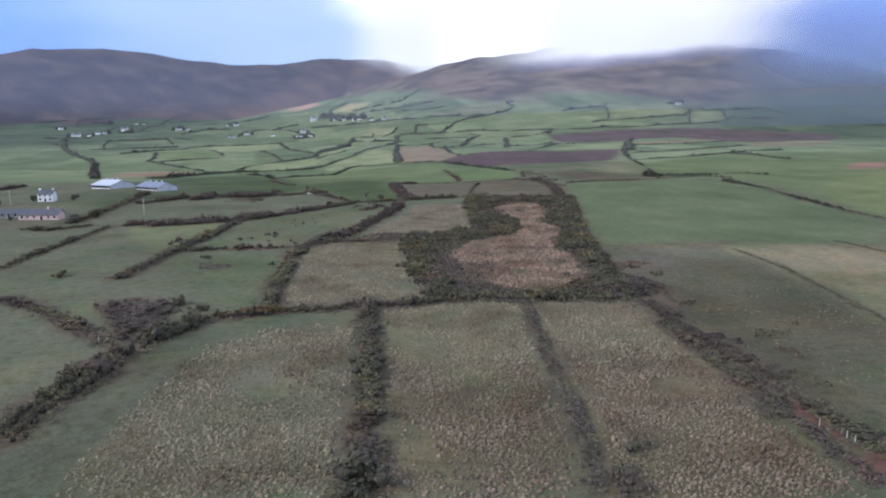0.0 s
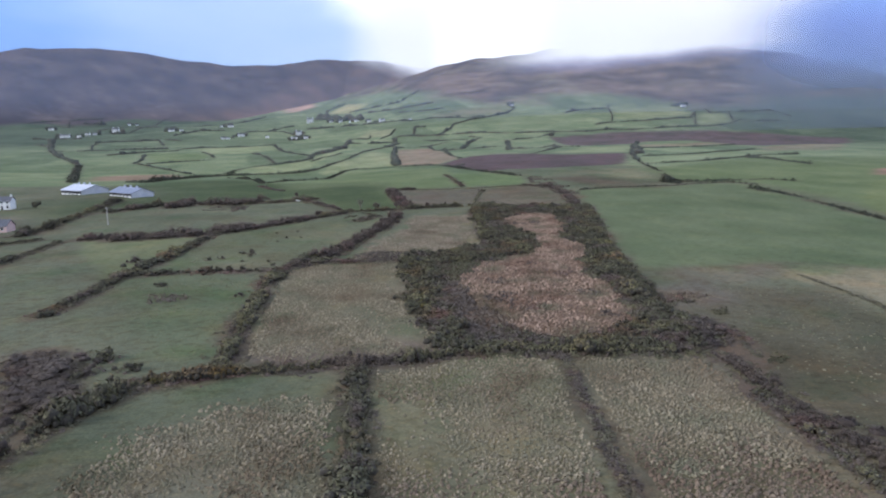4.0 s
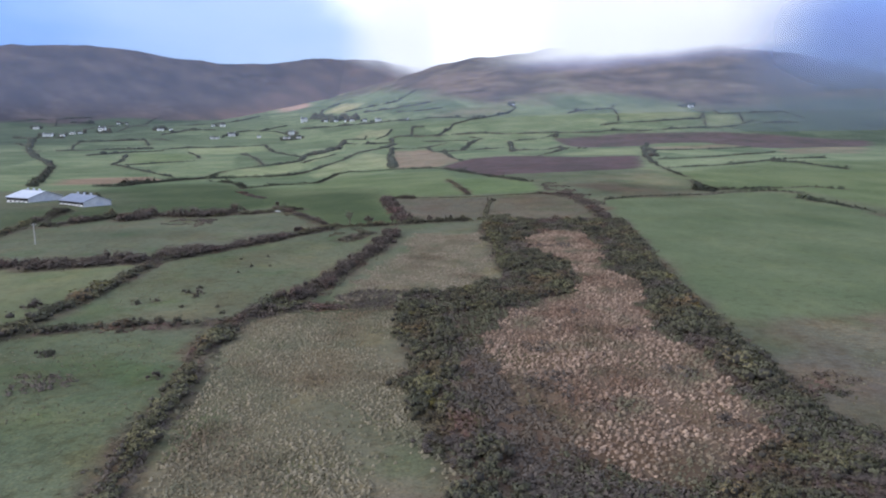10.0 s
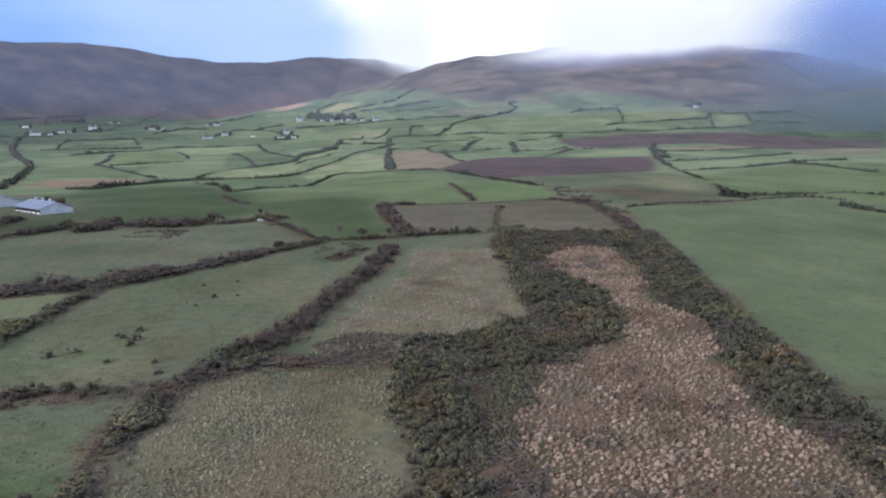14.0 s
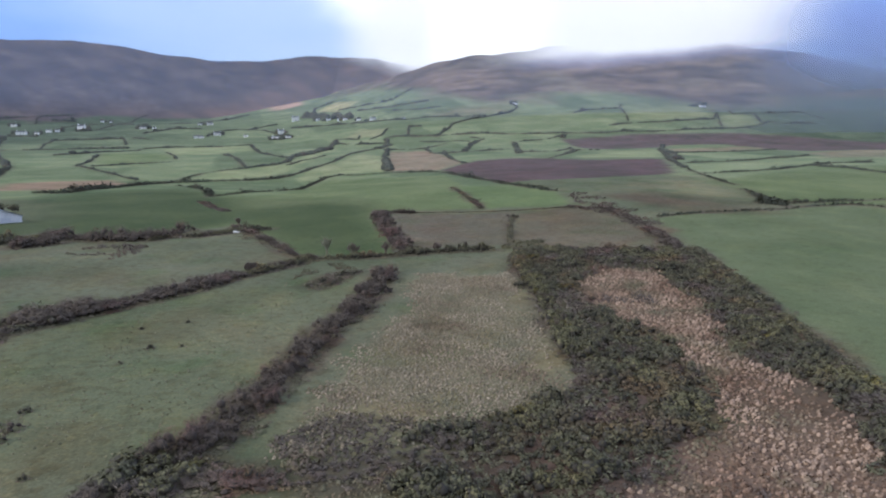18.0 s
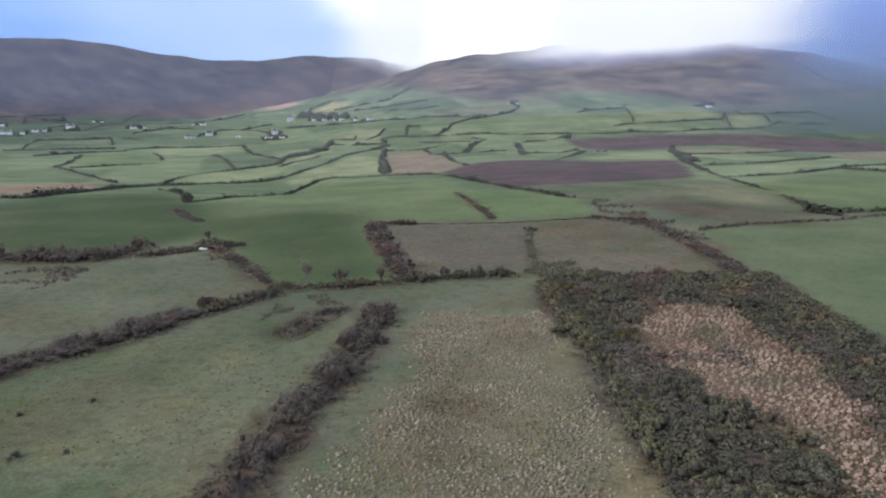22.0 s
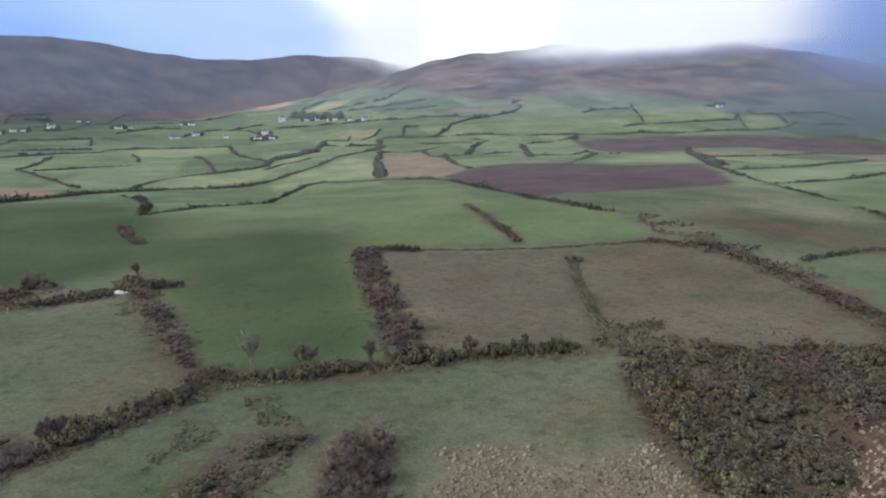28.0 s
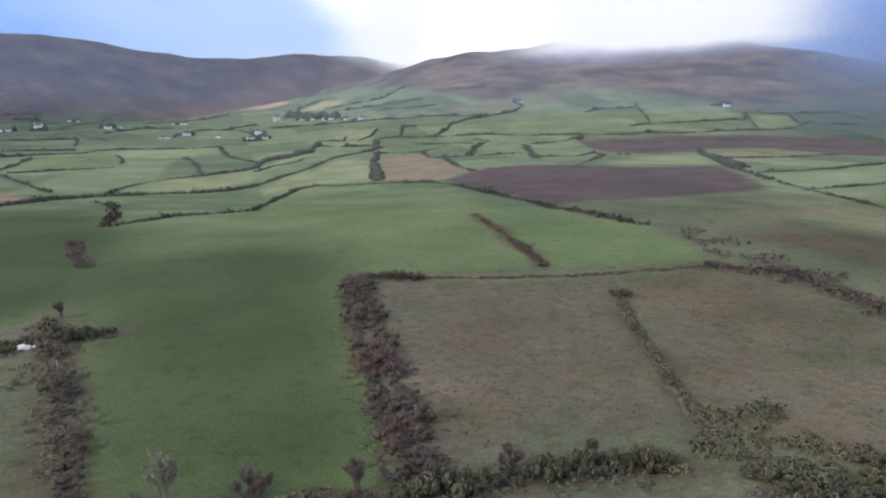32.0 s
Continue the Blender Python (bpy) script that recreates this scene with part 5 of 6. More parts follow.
# ---- buildings ----
M_WHITE = plain("white_render", (0.88, 0.88, 0.86), (0.78, 0.78, 0.75), 0.6, 0.85)
M_PINK = plain("pink_render", (0.72, 0.52, 0.47), (0.62, 0.45, 0.41), 0.6, 0.85)
M_STONE = plain("grey_render", (0.42, 0.42, 0.41), (0.32, 0.32, 0.31), 0.6, 0.9)
M_SLATE = plain("slate", (0.115, 0.118, 0.135), (0.085, 0.088, 0.10), 0.8, 0.6)
M_SHED = plain("pale_shed_sheet", (0.62, 0.63, 0.66), (0.50, 0.51, 0.54), 0.4, 0.7)
M_TIN = plain("painted_sheet_roof", (0.235, 0.26, 0.325), (0.19, 0.21, 0.27), 0.25, 0.55)
M_TIN_WHITE = plain("pale_sheet_roof", (0.56, 0.58, 0.64), (0.48, 0.50, 0.56), 0.25, 0.55)
M_DARK = plain("dark_bay_and_door", (0.03, 0.03, 0.035), (0.02, 0.02, 0.022), 1.0, 0.9)
M_PANE, pn, pl, pb = material("window_glass", 0.12)
pb.inputs["Base Color"].default_value = (0.03, 0.035, 0.045, 1)
pb.inputs["Specular IOR Level"].default_value = 0.6
M_WOOD = plain("weathered_pole", (0.50, 0.48, 0.44), (0.38, 0.36, 0.33), 2.0, 0.9)
M_LAMB = plain("pale_stone", (0.68, 0.67, 0.63), (0.55, 0.54, 0.5), 1.2, 0.9)


def box_bm(w, d, h, x=0.0, y=0.0, z=0.0, bm=None):
    """A box on its base, w across, d deep and h high, with its base's middle at x, y, z."""
    bm = bm or bmesh.new()
    bmesh.ops.create_cube(bm, size=1, matrix=Matrix.Translation((x, y, z + h / 2)) @ Matrix.Diagonal((w, d, h, 1)))
    return bm


def gabled_bm(w, d, eave, ridge):
    """Walls under a gabled roof whose ridge runs along x."""
    bm = bmesh.new()
    prof = [(-d / 2, -1.2), (d / 2, -1.2), (d / 2, eave), (0, ridge), (-d / 2, eave)]
    ends = [[bm.verts.new((sx * w / 2, y, z)) for y, z in prof] for sx in (-1, 1)]
    bm.faces.new(ends[0])
    bm.faces.new(reversed(ends[1]))
    for i in range(5):
        bm.faces.new((ends[0][i], ends[1][i], ends[1][(i + 1) % 5], ends[0][(i + 1) % 5]))
    bmesh.ops.recalc_face_normals(bm, faces=bm.faces)
    return bm


def slope_bm(w, d, eave, ridge, side, over=0.35, thick=0.16):
    """One slope of the roof."""
    bm = bmesh.new()
    fall = (ridge - eave) / (d / 2)
    y1, z1 = side * (d / 2 + over), eave - over * fall
    low, high = [], []
    for x in (-w / 2 - over, w / 2 + over):
        low += [bm.verts.new((x, 0, ridge + 0.03)), bm.verts.new((x, y1, z1 + 0.03))]
        high += [bm.verts.new((x, 0, ridge + thick)), bm.verts.new((x, y1, z1 + thick))]
    for quad in ((low[0], low[1], low[3], low[2]), (high[0], high[2], high[3], high[1]), (low[0], high[0], high[1], low[1]),
                 (low[2], low[3], high[3], high[2]), (low[1], high[1], high[3], low[3]), (low[0], low[2], high[2], high[0])):
        bm.faces.new(quad)
    bmesh.ops.recalc_face_normals(bm, faces=bm.faces)
    return bm


def window(parent, x, y, z, w, h):
    frame_ob = part("window", box_bm(w + 0.16, 0.12, h + 0.16, 0, 0, -0.08), M_WHITE, parent, m=pose(x, y, z))
    part("pane", box_bm(w, 0.06, h, 0, -0.05, 0), M_PANE, frame_ob)
    part("sill", box_bm(w + 0.3, 0.22, 0.08, 0, -0.06, -0.16), M_STONE, frame_ob)


def house(name, x, y, turn, w, d, eave, ridge, wall, roof, windows, floors, chimneys, label, door=0.0):
    top = thing(name, x, y, z_at(x, y) - 0.05, turn, label=label, category="house")
    part("wall", gabled_bm(w, d, eave, ridge), wall, top)
    for side in (-1, 1):
        part("roof", slope_bm(w, d, eave, ridge, side), roof, top)
    for cx in chimneys:
        stack = part("chimney", box_bm(0.9, 0.7, 1.5, cx, 0, ridge - 0.4), wall, top)
        part("chimney_pot", box_bm(0.3, 0.3, 0.45, cx, 0, ridge + 1.1), M_STONE, stack)
    for fl in range(floors):
        for wx in windows:
            if fl == 0 and abs(wx - door) < 0.1:
                leaf = part("door", box_bm(1.0, 0.1, 2.05, 0, 0, 0), M_DARK, top, m=pose(wx, -d / 2 - 0.03, 0.05))
                part("door_frame", box_bm(1.2, 0.06, 2.2, 0, 0.03, 0), M_WHITE, leaf)
            else:
                window(top, wx, -d / 2 - 0.03, 0.9 + fl * 2.6, 1.0, 1.3)
    return top


house("farmhouse", -221.6, 425.6, 2, 8.8, 5.8, 4.7, 7.0, M_WHITE, M_SLATE, (-2.9, 0.0, 2.9), 2, (-3.9, 3.9), "white two-storey farmhouse with a slate roof and end chimneys")
house("bungalow", -183.7, 347.0, 0, 19.4, 7.0, 2.7, 5.2, M_PINK, M_SLATE, (-8.0, -5.2, -2.0, 1.5, 5.0, 7.8), 1, (3.5,), "pink bungalow with a long slate roof", 1.5)
house("outbuilding", -203.5, 354.5, 14, 11.0, 5.5, 2.4, 4.2, M_STONE, M_SLATE, (-3.0, 0.0, 3.0), 1, (), "grey stone outbuilding with a slate roof", 0.0)


def shed(x, y, turn, w, d, eave, ridge, roof, label, bays):
    """A farm shed: the long side with its dark bay panels faces -y, the ridge runs along x."""
    top = thing("farm_shed", x, y, z_at(x, y), turn, label=label, category="barn", group="farm sheds")
    part("wall", gabled_bm(w, d, eave, ridge), M_SHED, top)
    for side in (-1, 1):
        part("roof", slope_bm(w, d, eave, ridge, side, 0.6), roof, top)
    for i in range(bays):
        bx = (i + 0.5) * w / bays - w / 2
        # dark panel on the closed wall, coloured as the shade inside a bay
        bay = part("bay", box_bm(w / bays * 0.9, 0.14, eave * 0.80, bx, -d / 2 - 0.03, 0.1), M_DARK, top, "dark panel for the shade of an open bay")
        part("bay_sheet", box_bm(w / bays * 0.6, 0.1, eave * 0.26, bx, -d / 2 - 0.13, 0.2), M_WHITE, bay, "white sheet in the bay")
    part("gable_door", box_bm(0.14, d * 0.26, eave * 0.8, w / 2 + 0.03, d * 0.08, 0), M_TIN_WHITE, top, "pale sheet door")
    for i in (-1, 0, 1):
        vent = part("roof_vent", box_bm(0.9, 0.9, 1.1, i * w * 0.27, 0, ridge), M_TIN_WHITE, top, "white ridge ventilator")
        part("vent_cap", box_bm(1.2, 1.2, 0.18, i * w * 0.27, 0, ridge + 1.1), M_TIN_WHITE, vent)


shed(-180.0, 494.5, -38, 26.5, 15.5, 2.6, 5.6, M_TIN, "long grey farm shed with a bluish sheet roof and ridge vents", 6)
shed(-224.5, 526.0, -30, 21.5, 21, 3.0, 6.4, M_TIN_WHITE, "wide farm shed with a pale sheet roof and ridge vents", 5)

VILLAGE_WEST = [(-1078, 2165, 14, 0), (-819, 1718, 20, 1), (-787, 1719, 9, 0), (-808, 1812, 12, 0), (-803, 1841, 10, 1), (-791, 1941, 17, 2), (-656, 1985, 16, 1), (-628, 1984, 9, 0), (-568, 2184, 10, 0), (-532, 2156, 16, 1), (-415, 1612, 8, 0), (-404, 1613, 9, 1), (-394, 1701, 15, 0), (-974, 2494, 10, 0), (-953, 2509, 9, 1)]
VILLAGE_EAST = [(-320, 1646, 8, 1), (-253, 1690, 13, 2), (-248, 1591, 14, 1), (-221, 1583, 10, 1), (-280, 2094, 18, 2), (-250, 2144, 12, 0), (-204, 1977, 9, 1), (-172, 1926, 10, 0), (-139, 1875, 12, 0), (-124, 1862, 12, 1), (-87, 1786, 10, 0), (-52, 1743, 13, 0), (17, 1662, 8, 1), (280, 1760, 9, 0), (691, 1662, 13, 1)]
COTTAGES = []
for style in range(3):
    w, eave, ridge = ((11, 3.6, 5.3), (13, 3.4, 5.0), (10, 5.8, 7.8))[style]
    COTTAGES.append(house("cottage", 0, 1500 + 40 * style, 0, w, 6.5, eave, ridge, M_WHITE, M_SLATE, (-3.6, 0.0, 3.6), 1 + (style == 2), (-w / 2 + 0.6, w / 2 - 0.6), "white cottage with a slate roof in the valley"))
cot_rng = random.Random(3)
for i, (x, y, w, style) in enumerate(VILLAGE_WEST + VILLAGE_EAST):
    m = pose(x, y, z_at(x, y) - 0.1, 0, 0, cot_rng.uniform(-18, 18))
    ob = copy_thing(COTTAGES[style], m)
    grow = 1.0 * w / (11, 13, 10)[style]
    ob.scale = (grow, grow, max(grow, 1.0))
    ob["group"] = "valley cottages"
    if i % 4 != 3:
        # trees beside the cottage, built as a short far hedge row
        far_hedge(6, 4.2, [(x - w * cot_rng.uniform(0.8, 1.6), y + 9), (x + w * cot_rng.uniform(0.2, 1.4), y + 12)])
for ob in COTTAGES:
    for o in list(ob.children_recursive) + [ob]:
        bpy.data.objects.remove(o)


# ---- poles, posts and small things ----
def cylinder_bm(r0, r1, h, sides=8, bm=None, base=(0, 0, 0)):
    bm = bm or bmesh.new()
    bmesh.ops.create_cone(bm, cap_ends=True, segments=sides, radius1=r0, radius2=r1, depth=h, matrix=Matrix.Translation((base[0], base[1], base[2] + h / 2)))
    return bm


def utility_pole(x, y, h=8.5):
    top = thing("utility_pole", x, y, z_at(x, y) - 0.3, 12, label="weathered wooden utility pole standing in a pasture", category="pole", group="utility poles")
    shaft = part("pole", cylinder_bm(0.22, 0.16, h), M_WOOD, top)
    part("crossarm", box_bm(1.7, 0.12, 0.14, 0, 0, h - 0.7), M_WOOD, top)
    for ix in (-0.7, 0.0, 0.7):
        part("insulator", cylinder_bm(0.06, 0.05, 0.18, 6, base=(ix, 0, h - 0.56)), M_WHITE, shaft)


utility_pole(-140.5, 366.5)
utility_pole(-235.5, 410.8, 9)


def fence_post(x, y, h=1.3):
    top = thing("fence_post", x, y, z_at(x, y) - 0.15, label="grey weathered wooden fence post by the hedge", category="post", group="fence posts")
    part("shaft", cylinder_bm(0.07, 0.065, h, 6), M_WOOD, top)
    part("cap", cylinder_bm(0.075, 0.03, 0.06, 6, base=(0, 0, h)), M_WOOD, top)


for x, y in ((-64.6, 142.6), (-62.3, 141.4), (-84, 452), (-56, 458), (61.6, 92.3), (63.0, 88.2), (63.2, 86.8)):
    fence_post(x, y)


def boulder(x, y, s, seed):
    bm = bmesh.new()
    bmesh.ops.create_icosphere(bm, subdivisions=3, radius=1)
    for v in bm.verts:
        v.co *= 1 + 0.25 * noise.noise(v.co * 1.4 + Vector((seed, 0, 0))) + 0.08 * noise.noise(v.co * 4 + Vector((0, seed, 0)))
        v.co = Vector((v.co.x * s, v.co.y * s * 0.6, max(v.co.z * s * 0.5, -0.15) + 0.1))
    me = bpy.data.meshes.new("boulder")
    bm.to_mesh(me)
    bm.free()
    me.materials.append(M_LAMB)
    ob = new("boulder", me)
    ob.matrix_basis = pose(x, y, z_at(x, y))
    tagged(ob, "pale bare boulder beside the hedge", "rock", "boulders by the hedge")


boulder(-67.2, 469.0, 1.5, 1.0)
boulder(-65.2, 469.6, 0.9, 5.0)


# ---- lone bushes in the pastures ----
for x, y, size, kin in [
    (-68.8, 233.8, 1.1, 'dark'),
    (-104.4, 207.8, 1.6, 'dark'),
    (-56.8, 165.5, 1.6, 'bram'),
    (-58.2, 162.8, 1, 'dark'),
    (-68.8, 235.0, 0.9, 'dark'),
    (-54.3, 282.9, 1.2, 'bram'),
    (-57.2, 172.2, 1.9, 'dark'),
    (-50.8, 165.9, 1.5, 'dark'),
    (-91.3, 272.1, 1.9, 'bram'),
    (-57.2, 284.4, 0.8, 'dark'),
    (-55.7, 289.0, 0.8, 'dark'),
    (-62.9, 275.9, 0.9, 'bram'),
    (-66.6, 273.3, 0.9, 'dark'),
    (-117.0, 453.2, 1.4, 'dark'),
    (28.2, 76.8, 2, 'bram'),
    (27.6, 79.5, 1.5, 'dark'),
    (32.2, 86.7, 1.2, 'dark'),
    (-44.0, 221.7, 1.2, 'bram'),
    (-61.2, 249.6, 0.8, 'dark'),
    (-47.9, 317.6, 0.8, 'dark'), (53.9, 491.8, 1.6, 'dark'),
    (-61.7, 254.3, 1.5, 'dark'), (-59.2, 256.4, 1.3, 'dark'), (-55.6, 256.5, 1.3, 'dark'), (-51.5, 256.3, 1.2, 'dark'), (-18.2, 267.8, 1.2, 'dark'),
    (-54.4, 269.8, 0.6, 'dark'), (-43.0, 263.5, 0.7, 'dark'), (-45.5, 269.4, 0.6, 'dark'), (-50.1, 309.2, 0.5, 'dark'), (-42.1, 318.7, 0.5, 'dark'),
    (-54.1, 330.5, 0.5, 'dark'), (-46.0, 335.2, 0.5, 'dark'), (-58.9, 285.8, 0.6, 'dark'), (-54.1, 279.4, 0.8, 'dark'),
]:
    top = thing("bush", x, y, z_at(x, y) - 0.05, hedge_rng.uniform(0, 360), label="dark rounded bush alone in a pasture", category="bush", group="lone pasture bushes")
    for i in range(2 if size > 1.2 else 1):
        m = Matrix.LocRotScale((i * size * 0.9, i * size * 0.3, 0), Euler((0, 0, i * 2.0)), (size * (1 - 0.25 * i),) * 3)
        link_part("foliage", BUSH[kin][i + int(abs(x)) % 3], top, m)
    low = [(x + math.cos(k * 1.3) * size * 1.1, y + math.sin(k * 1.3) * size * 1.1, size * 0.45, size * 0.35, k) for k in range(5)]
    link_part("undergrowth", clump_mesh("undergrowth", low, x, y, z_at(x, y), LEAF["bram"]), top)


# ---- gorse bushes in early flower ----
for bx, by, where in ((-32.5, 161.6, "in a hedgerow"), (43.6, 398.6, "at the edge of a thicket"), (38.6, 371.0, "at the edge of a thicket"), (44.6, 360.0, "at the edge of a thicket")):
    bloom = thing("gorse_bush", bx, by, z_at(bx, by) - 0.1, label="yellow-olive gorse bush coming into flower " + where, category="bush", group="gorse coming into flower")
    for i, (x, y, size) in enumerate(((-1.6, -0.3, 1.5), (0.0, 0.0, 1.8), (1.7, 0.2, 1.5), (-3.0, -0.4, 1.1))):
        link_part("foliage", YELLOW[i % 2], bloom, Matrix.LocRotScale((x, y, 0), Euler((0, 0, i * 1.7)), (size * 0.8, size * 0.8, size)))


# ---- leafless thorn bushes: hazy domes of fine twigs ----
M_HAZE_TWIG = leafy("thorn_twigs", (0.092, 0.074, 0.070), (0.172, 0.138, 0.128), (0.140, 0.108, 0.100))


def twig_dome(seed, twigs=700):
    r = np.random.default_rng(seed)
    way = r.normal(0, 1, (twigs, 3))
    way[:, 2] = np.abs(way[:, 2]) + 0.25
    way /= np.linalg.norm(way, axis=1, keepdims=True)
    lumpy = 0.8 + 0.25 * np.sin(way[:, :1] * 4 + seed) * np.cos(way[:, 1:2] * 5 + seed)
    start = way * r.uniform(0.15, 0.7, (twigs, 1)) * lumpy
    aim = way + r.normal(0, 0.35, (twigs, 3)) + (0, 0, 0.25)
    end = start + aim / np.linalg.norm(aim, axis=1, keepdims=True) * r.uniform(0.22, 0.45, (twigs, 1)) * lumpy
    side = np.cross(way, r.normal(0, 1, (twigs, 3)))
    side *= 0.017 / np.linalg.norm(side, axis=1, keepdims=True)
    v = np.stack([start - side, start + side, end], 1).reshape(-1, 3)
    soft = np.repeat(way + (0, 0, 0.2) + r.normal(0, 0.2, (twigs, 3)), 3, axis=0)
    soft /= np.linalg.norm(soft, axis=1, keepdims=True)
    return mesh_of("crown", v, np.arange(twigs * 3).reshape(-1, 3), 3, M_HAZE_TWIG, normals=soft)


def heart_mesh(seed):
    bm = bmesh.new()
    bmesh.ops.create_icosphere(bm, subdivisions=2, radius=0.55)
    for v in bm.verts:
        v.co *= 1 + 0.35 * noise.noise(v.co * 3 + Vector((seed, 0, 0)))
        v.co.z = max(v.co.z, -0.05) * 0.9
    me = bpy.data.meshes.new("heart")
    bm.to_mesh(me)
    bm.free()
    me.materials.append(M_BRIAR)
    return me


DOMES = [(twig_dome(900 + i), heart_mesh(i * 3.1)) for i in range(4)]
for i, (x, y, wide, tall) in enumerate([
    (-21.6, 299.5, 2.6, 2.4), (-19.2, 304.5, 3.0, 3.0), (-18.2, 309.0, 2.6, 2.8), (-18.0, 315.5, 2.2, 2.2), (-11.2, 337.5, 2.8, 2.8), (-9.2, 343.0, 3.2, 3.2),
    (-12.8, 345.5, 2.6, 2.4), (-9.4, 350.0, 2.4, 2.6), (-2.5, 361.0, 2.2, 2.2), (59.5, 174.5, 3.4, 2.2), (63.4, 174.0, 4.0, 2.8), (60.5, 178.6, 3.6, 2.4), (64.8, 178.6, 3.6, 2.6), (62.0, 182.5, 3.0, 2.0),
    (67.2, 136.0, 2.8, 1.9), (69.6, 132.6, 2.4, 1.6), (66.4, 130.0, 2.2, 1.4), (66.6, 122.0, 2.0, 1.3),
    (-60.0, 143.5, 2.6, 2.2), (-61.5, 148.5, 3.2, 2.2), (-65.0, 155.0, 3.4, 2.2), (-68.0, 162.0, 3.0, 1.8), (-5.0, 516.0, 4.0, 2.6), (2.5, 515.5, 3.0, 2.4),
    (1.5, 425.0, 3.4, 2.2), (3.5, 419.0, 3.6, 2.2), (-1.0, 440.0, 3.0, 2.0), (-130.0, 324.0, 4.0, 3.0), (-112.0, 322.5, 4.4, 3.2), (-101.0, 325.0, 4.2, 3.0), (-92.0, 330.5, 3.6, 2.6),
]):
    dome, heart = DOMES[i % 4]
    top = thing("thorn_bush", x, y, z_at(x, y) - 0.1, 77 * i % 360, label="hazy purple-brown leafless thorn bush beside a hedgerow", category="bush", group="leafless thorn bushes")
    size = Matrix.Diagonal((wide, wide * 0.9, tall, 1))
    link_part("crown", dome, top, size)
    link_part("heart", heart, top, size, "dark tangle of old stems")


# ---- bare thorn trees ----
M_LICHEN = plain("lichened_bark", (0.27, 0.265, 0.185), (0.17, 0.16, 0.11), 3.0, 0.95)
M_THORN = plain("brown_thorn_bark", (0.175, 0.138, 0.115), (0.115, 0.09, 0.077), 3.0, 0.95)


def thorn_tree(x, y, h, seed, words="bare grey many-stemmed thorn tree standing in a hedgerow", bark=M_LICHEN):
    r = random.Random(seed)
    top = thing("thorn_tree", x, y, z_at(x, y) - 0.1, label=words, category="tree", group="thorn trees")
    vs, fs = [], []

    def limb(bm, p, way, length, r0, depth):
        q = p + way * length
        turn = way.to_track_quat("Z", "Y").to_matrix().to_4x4()
        bmesh.ops.create_cone(bm, cap_ends=False, segments=5, radius1=r0, radius2=r0 * 0.6, depth=length, matrix=Matrix.Translation((p + q) / 2) @ turn)
        for _ in range(14 if depth else 38):
            c = p.lerp(q, r.uniform(0.3, 1.15)) + Vector((r.gauss(0, 0.12), r.gauss(0, 0.12), r.gauss(0, 0.12)))
            a = (way + Vector((r.gauss(0, 0.6), r.gauss(0, 0.6), r.gauss(0.1, 0.4)))).normalized() * r.uniform(0.2, 0.5)
            side = a.cross(Vector((r.gauss(0, 1), r.gauss(0, 1), r.gauss(0, 1)))).normalized() * 0.065
            k = len(vs)
            vs.extend([tuple(c - a), tuple(c + side), tuple(c + a)])
            fs.append((k, k + 1, k + 2))
        if depth:
            for _ in range(3):
                w = (way + Vector((r.gauss(0, 0.32), r.gauss(0, 0.32), r.gauss(0.25, 0.2)))).normalized()
                limb(bm, p.lerp(q, r.uniform(0.55, 1.0)), w, length * r.uniform(0.55, 0.8), r0 * 0.55, depth - 1)

    for _ in range(5):
        stem = bmesh.new()
        limb(stem, Vector((r.gauss(0, 0.25), r.gauss(0, 0.25), 0)), Vector((r.gauss(0, 0.25), r.gauss(0, 0.25), 1)).normalized(), h * 0.42, 0.09, 2)
        part("stem", stem, bark, top)
    link_part("crown", mesh_of("crown", vs, fs, 3, bark), top)


for i, (x, y, h) in enumerate(((-23.4, 411.9, 8.0), (-15.3, 412.9, 5.0), (-3.6, 413.9, 4.4), (4.9, 414.4, 3.6), (14.2, 417.9, 3.2), (24.3, 418.5, 3), (-10.2, 340.1, 3.6), (-44.3, 387.6, 3.8), (-43.2, 388.4, 3.6), (-70.4, 491.0, 4), (-10.1, 357.7, 3.2))):
    if i == 0:
        thorn_tree(x, y, h, i + 1, "bushy yellow-grey willow growing out of a hedgerow")
    else:
        thorn_tree(x, y, h, i + 1, "bare brown many-stemmed thorn tree standing in a hedgerow", M_THORN)


def round_tree(x, y, h, seed):
    top = thing("tree", x, y, z_at(x, y) - 0.1, label="dark bushy tree near the farm sheds", category="tree", group="farm trees")
    part("trunk", cylinder_bm(0.25, 0.15, h * 0.5, 7), M_BARK, top)
    r = random.Random(seed)
    for _ in range(5):
        m = Matrix.LocRotScale((r.uniform(-1, 1) * h * 0.22, r.uniform(-1, 1) * h * 0.22, h * r.uniform(0.02, 0.34)), Euler((0, 0, r.uniform(0, 6))), (h * 0.3, h * 0.28, h * 0.36))
        link_part("crown", BUSH["dark"][seed % 5], top, m)


for i, (x, y, h) in enumerate(((-197, 530, 6.5), (-190, 533, 5.5), (-206, 534, 4.5), (-231, 428, 5), (-207, 430, 5.5), (-160, 352, 6), (-240, 405, 6), (-245, 540, 5), (-212, 352, 5), (-168, 349, 3.5), (-196, 341, 3))):
    round_tree(x, y, h, i)


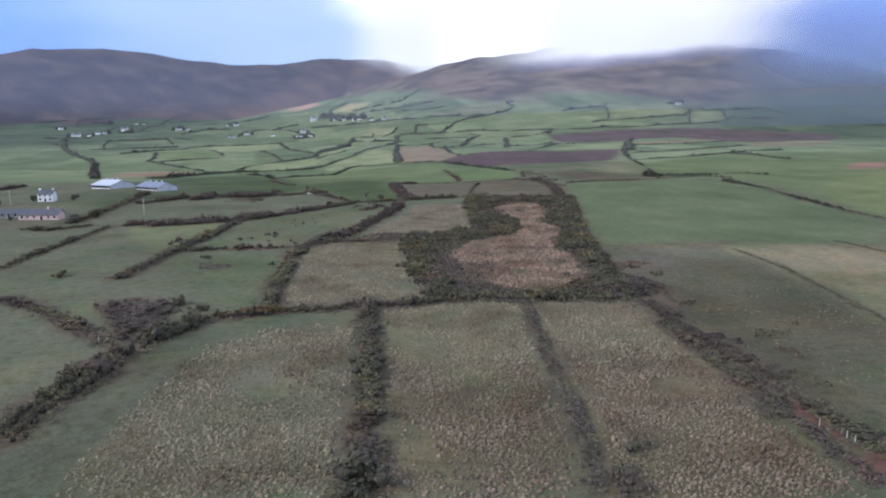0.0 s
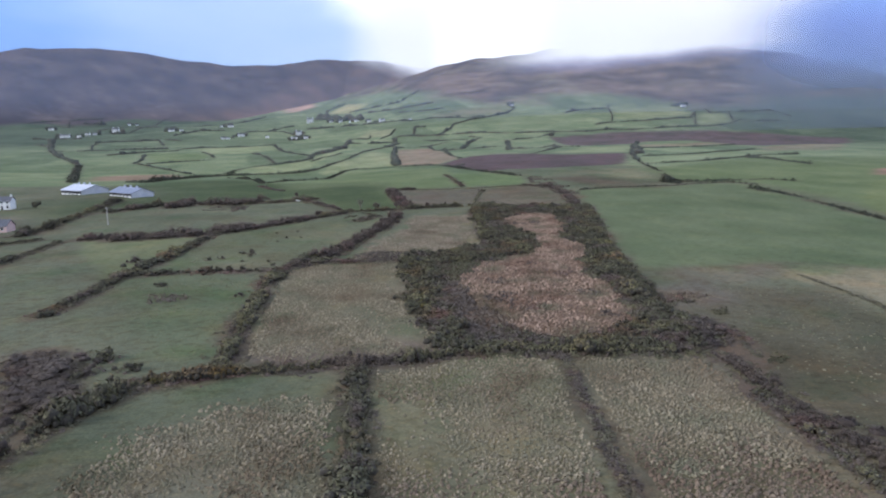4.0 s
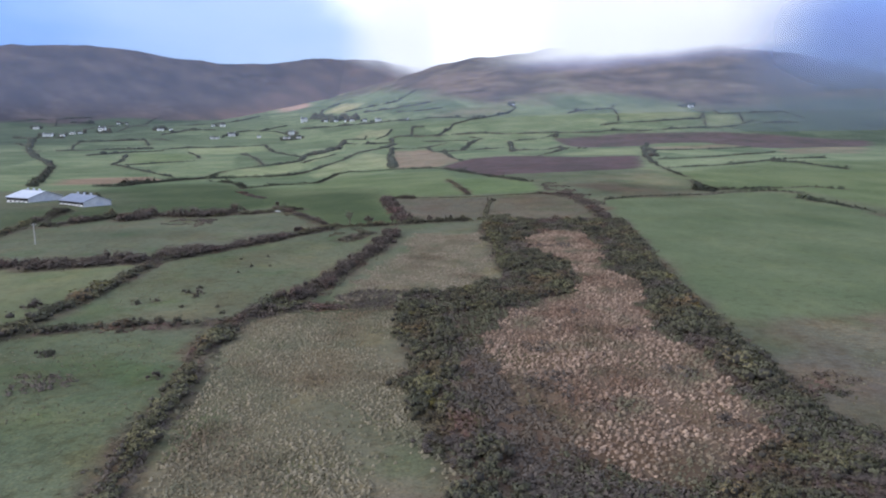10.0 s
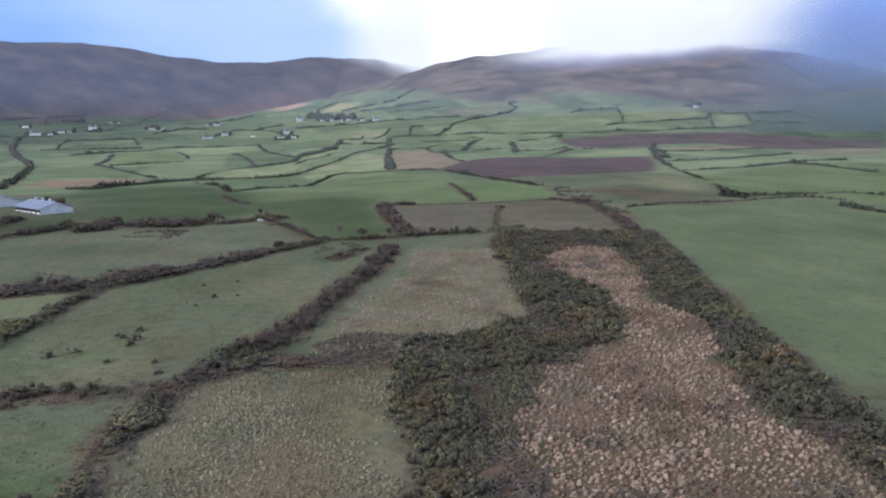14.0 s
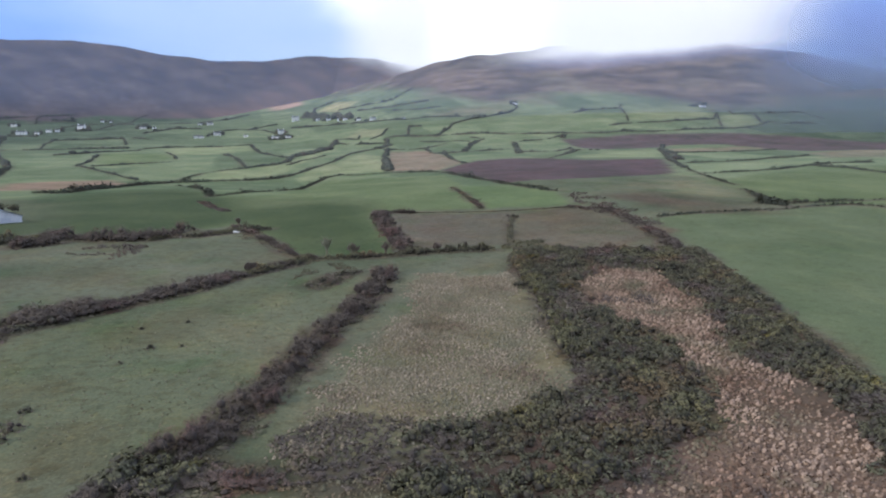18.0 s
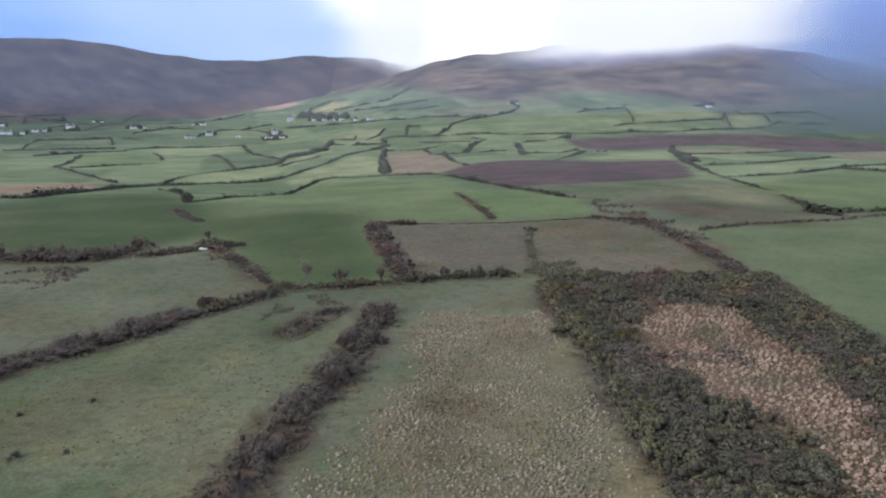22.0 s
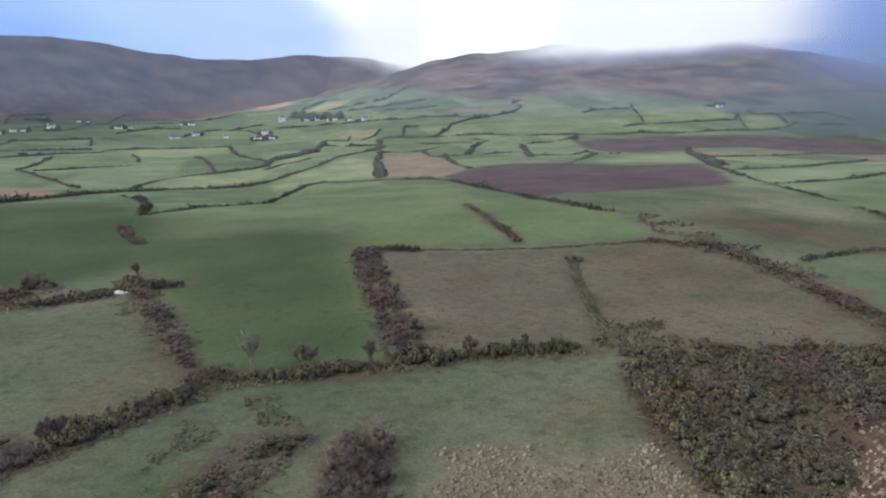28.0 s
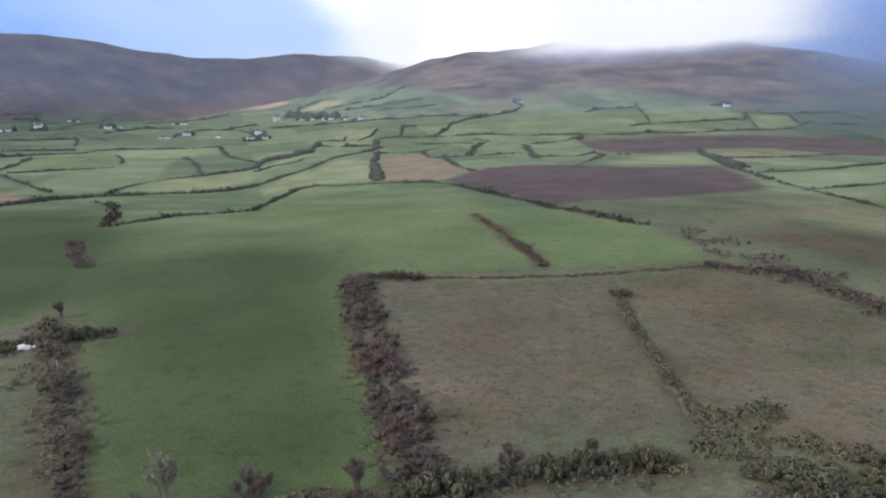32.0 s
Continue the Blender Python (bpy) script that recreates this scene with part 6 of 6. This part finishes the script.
# ---- cloud and haze sheets before the hills ----
def cloud_material(name, tone, low, high, fade, edge, strength, scale, reach, tilt=0.0, glows=True, shade=None):
    """Cloud or haze sheet: its opacity grows with height and breaks up into wisps."""
    m, n, l, b = material(name)
    n.remove(b)
    geo = n.new("ShaderNodeNewGeometry")
    axes = n.new("ShaderNodeSeparateXYZ")
    l.new(geo.outputs["Position"], axes.inputs[0])
    puff = noise_node(n, l, scale, 6, (1, 1, 2.2))
    z = n.new("ShaderNodeMath")
    z.operation = "MULTIPLY_ADD"
    l.new(puff, z.inputs[0])
    z.inputs[1].default_value = reach
    lift = n.new("ShaderNodeMath")
    lift.operation = "MULTIPLY_ADD"
    l.new(axes.outputs["X"], lift.inputs[0])
    lift.inputs[1].default_value = -tilt
    l.new(axes.outputs["Z"], lift.inputs[2])
    l.new(lift.outputs[0], z.inputs[2])

    def smooth(v, a, c, ta=0.0, tb=1.0):
        node = n.new("ShaderNodeMapRange")
        node.interpolation_type = "SMOOTHSTEP"
        l.new(v, node.inputs["Value"])
        for key, value in (("From Min", a), ("From Max", c), ("To Min", ta), ("To Max", tb)):
            node.inputs[key].default_value = value
        return node.outputs["Result"]

    def times(a, c):
        node = n.new("ShaderNodeMath")
        node.operation = "MULTIPLY"
        for i, v in enumerate((a, c)):
            if isinstance(v, bpy.types.NodeSocket):
                l.new(v, node.inputs[i])
            else:
                node.inputs[i].default_value = v
        return node.outputs[0]

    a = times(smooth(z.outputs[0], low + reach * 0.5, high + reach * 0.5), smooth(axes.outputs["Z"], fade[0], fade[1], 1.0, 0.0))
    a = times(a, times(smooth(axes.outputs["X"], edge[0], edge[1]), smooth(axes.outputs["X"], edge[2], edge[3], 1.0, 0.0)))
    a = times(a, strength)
    # cloud sheets emit their own white; haze sheets hold the haze as colour
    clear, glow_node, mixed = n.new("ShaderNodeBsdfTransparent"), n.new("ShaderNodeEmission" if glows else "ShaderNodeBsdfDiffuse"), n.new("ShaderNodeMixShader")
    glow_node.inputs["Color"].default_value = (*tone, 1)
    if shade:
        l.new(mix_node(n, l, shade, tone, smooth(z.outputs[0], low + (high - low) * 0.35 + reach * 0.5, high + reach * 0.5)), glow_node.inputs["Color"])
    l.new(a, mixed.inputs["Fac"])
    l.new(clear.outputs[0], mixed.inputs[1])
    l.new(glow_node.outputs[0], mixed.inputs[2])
    l.new(mixed.outputs[0], n["Material Output"].inputs["Surface"])
    return m


def cloud(name, x0, x1, y, z0, z1, mat, words, bow=150):
    cols, rows = 24, 6
    vs = [(x0 + (x1 - x0) * i / cols, y + bow * math.sin(math.pi * i / cols), z0 + (z1 - z0) * j / rows) for j in range(rows + 1) for i in range(cols + 1)]
    fs = [(j * (cols + 1) + i, j * (cols + 1) + i + 1, (j + 1) * (cols + 1) + i + 1, (j + 1) * (cols + 1) + i) for j in range(rows) for i in range(cols)]
    tagged(new(name, mesh_of(name, vs, fs, 4, mat, True)), words, "cloud", kind="stuff")


# upright sheets, placed to cover crests and veil distance from the camera
cloud("cloud_bank", -100, 1900, 1950, 130, 700, cloud_material("cloud_white", (1.06, 1.07, 1.12), 186, 250, (420, 650), (180, 520, 1000, 1400), 1.0, 0.0045, 40, 0.082, shade=(0.44, 0.43, 0.64)), "glowing white cloud sheet placed before the hilltop")
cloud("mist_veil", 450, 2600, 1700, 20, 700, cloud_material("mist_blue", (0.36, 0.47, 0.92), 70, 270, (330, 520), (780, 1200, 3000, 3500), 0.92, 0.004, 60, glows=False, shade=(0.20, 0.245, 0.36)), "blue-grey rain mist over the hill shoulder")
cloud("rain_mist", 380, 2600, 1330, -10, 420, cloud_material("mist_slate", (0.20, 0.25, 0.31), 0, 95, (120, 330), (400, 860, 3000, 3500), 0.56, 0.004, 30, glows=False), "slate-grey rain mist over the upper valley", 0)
cloud("cloud_wisp", -900, 300, 3300, 250, 900, cloud_material("cloud_gap", (1.04, 1.05, 1.10), 300, 410, (620, 850), (-330, -20, 100, 300), 0.92, 0.003, 140, -0.25), "glowing white cloud sheet in the gap between the hills", 60)
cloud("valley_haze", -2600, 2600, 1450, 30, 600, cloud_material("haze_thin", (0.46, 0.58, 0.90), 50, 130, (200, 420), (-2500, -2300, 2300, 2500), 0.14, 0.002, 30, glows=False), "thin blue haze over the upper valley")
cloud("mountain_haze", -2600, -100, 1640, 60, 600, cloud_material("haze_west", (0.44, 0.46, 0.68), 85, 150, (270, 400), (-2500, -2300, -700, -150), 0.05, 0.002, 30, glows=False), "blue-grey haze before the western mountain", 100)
cloud("ground_haze", -2600, 2600, 660, -6, 500, cloud_material("haze_low", (0.62, 0.66, 0.74), 2, 34, (60, 300), (-2500, -2300, 2300, 2500), 0.055, 0.004, 4, glows=False), "upright thin pale haze sheet before the valley fields", 0)
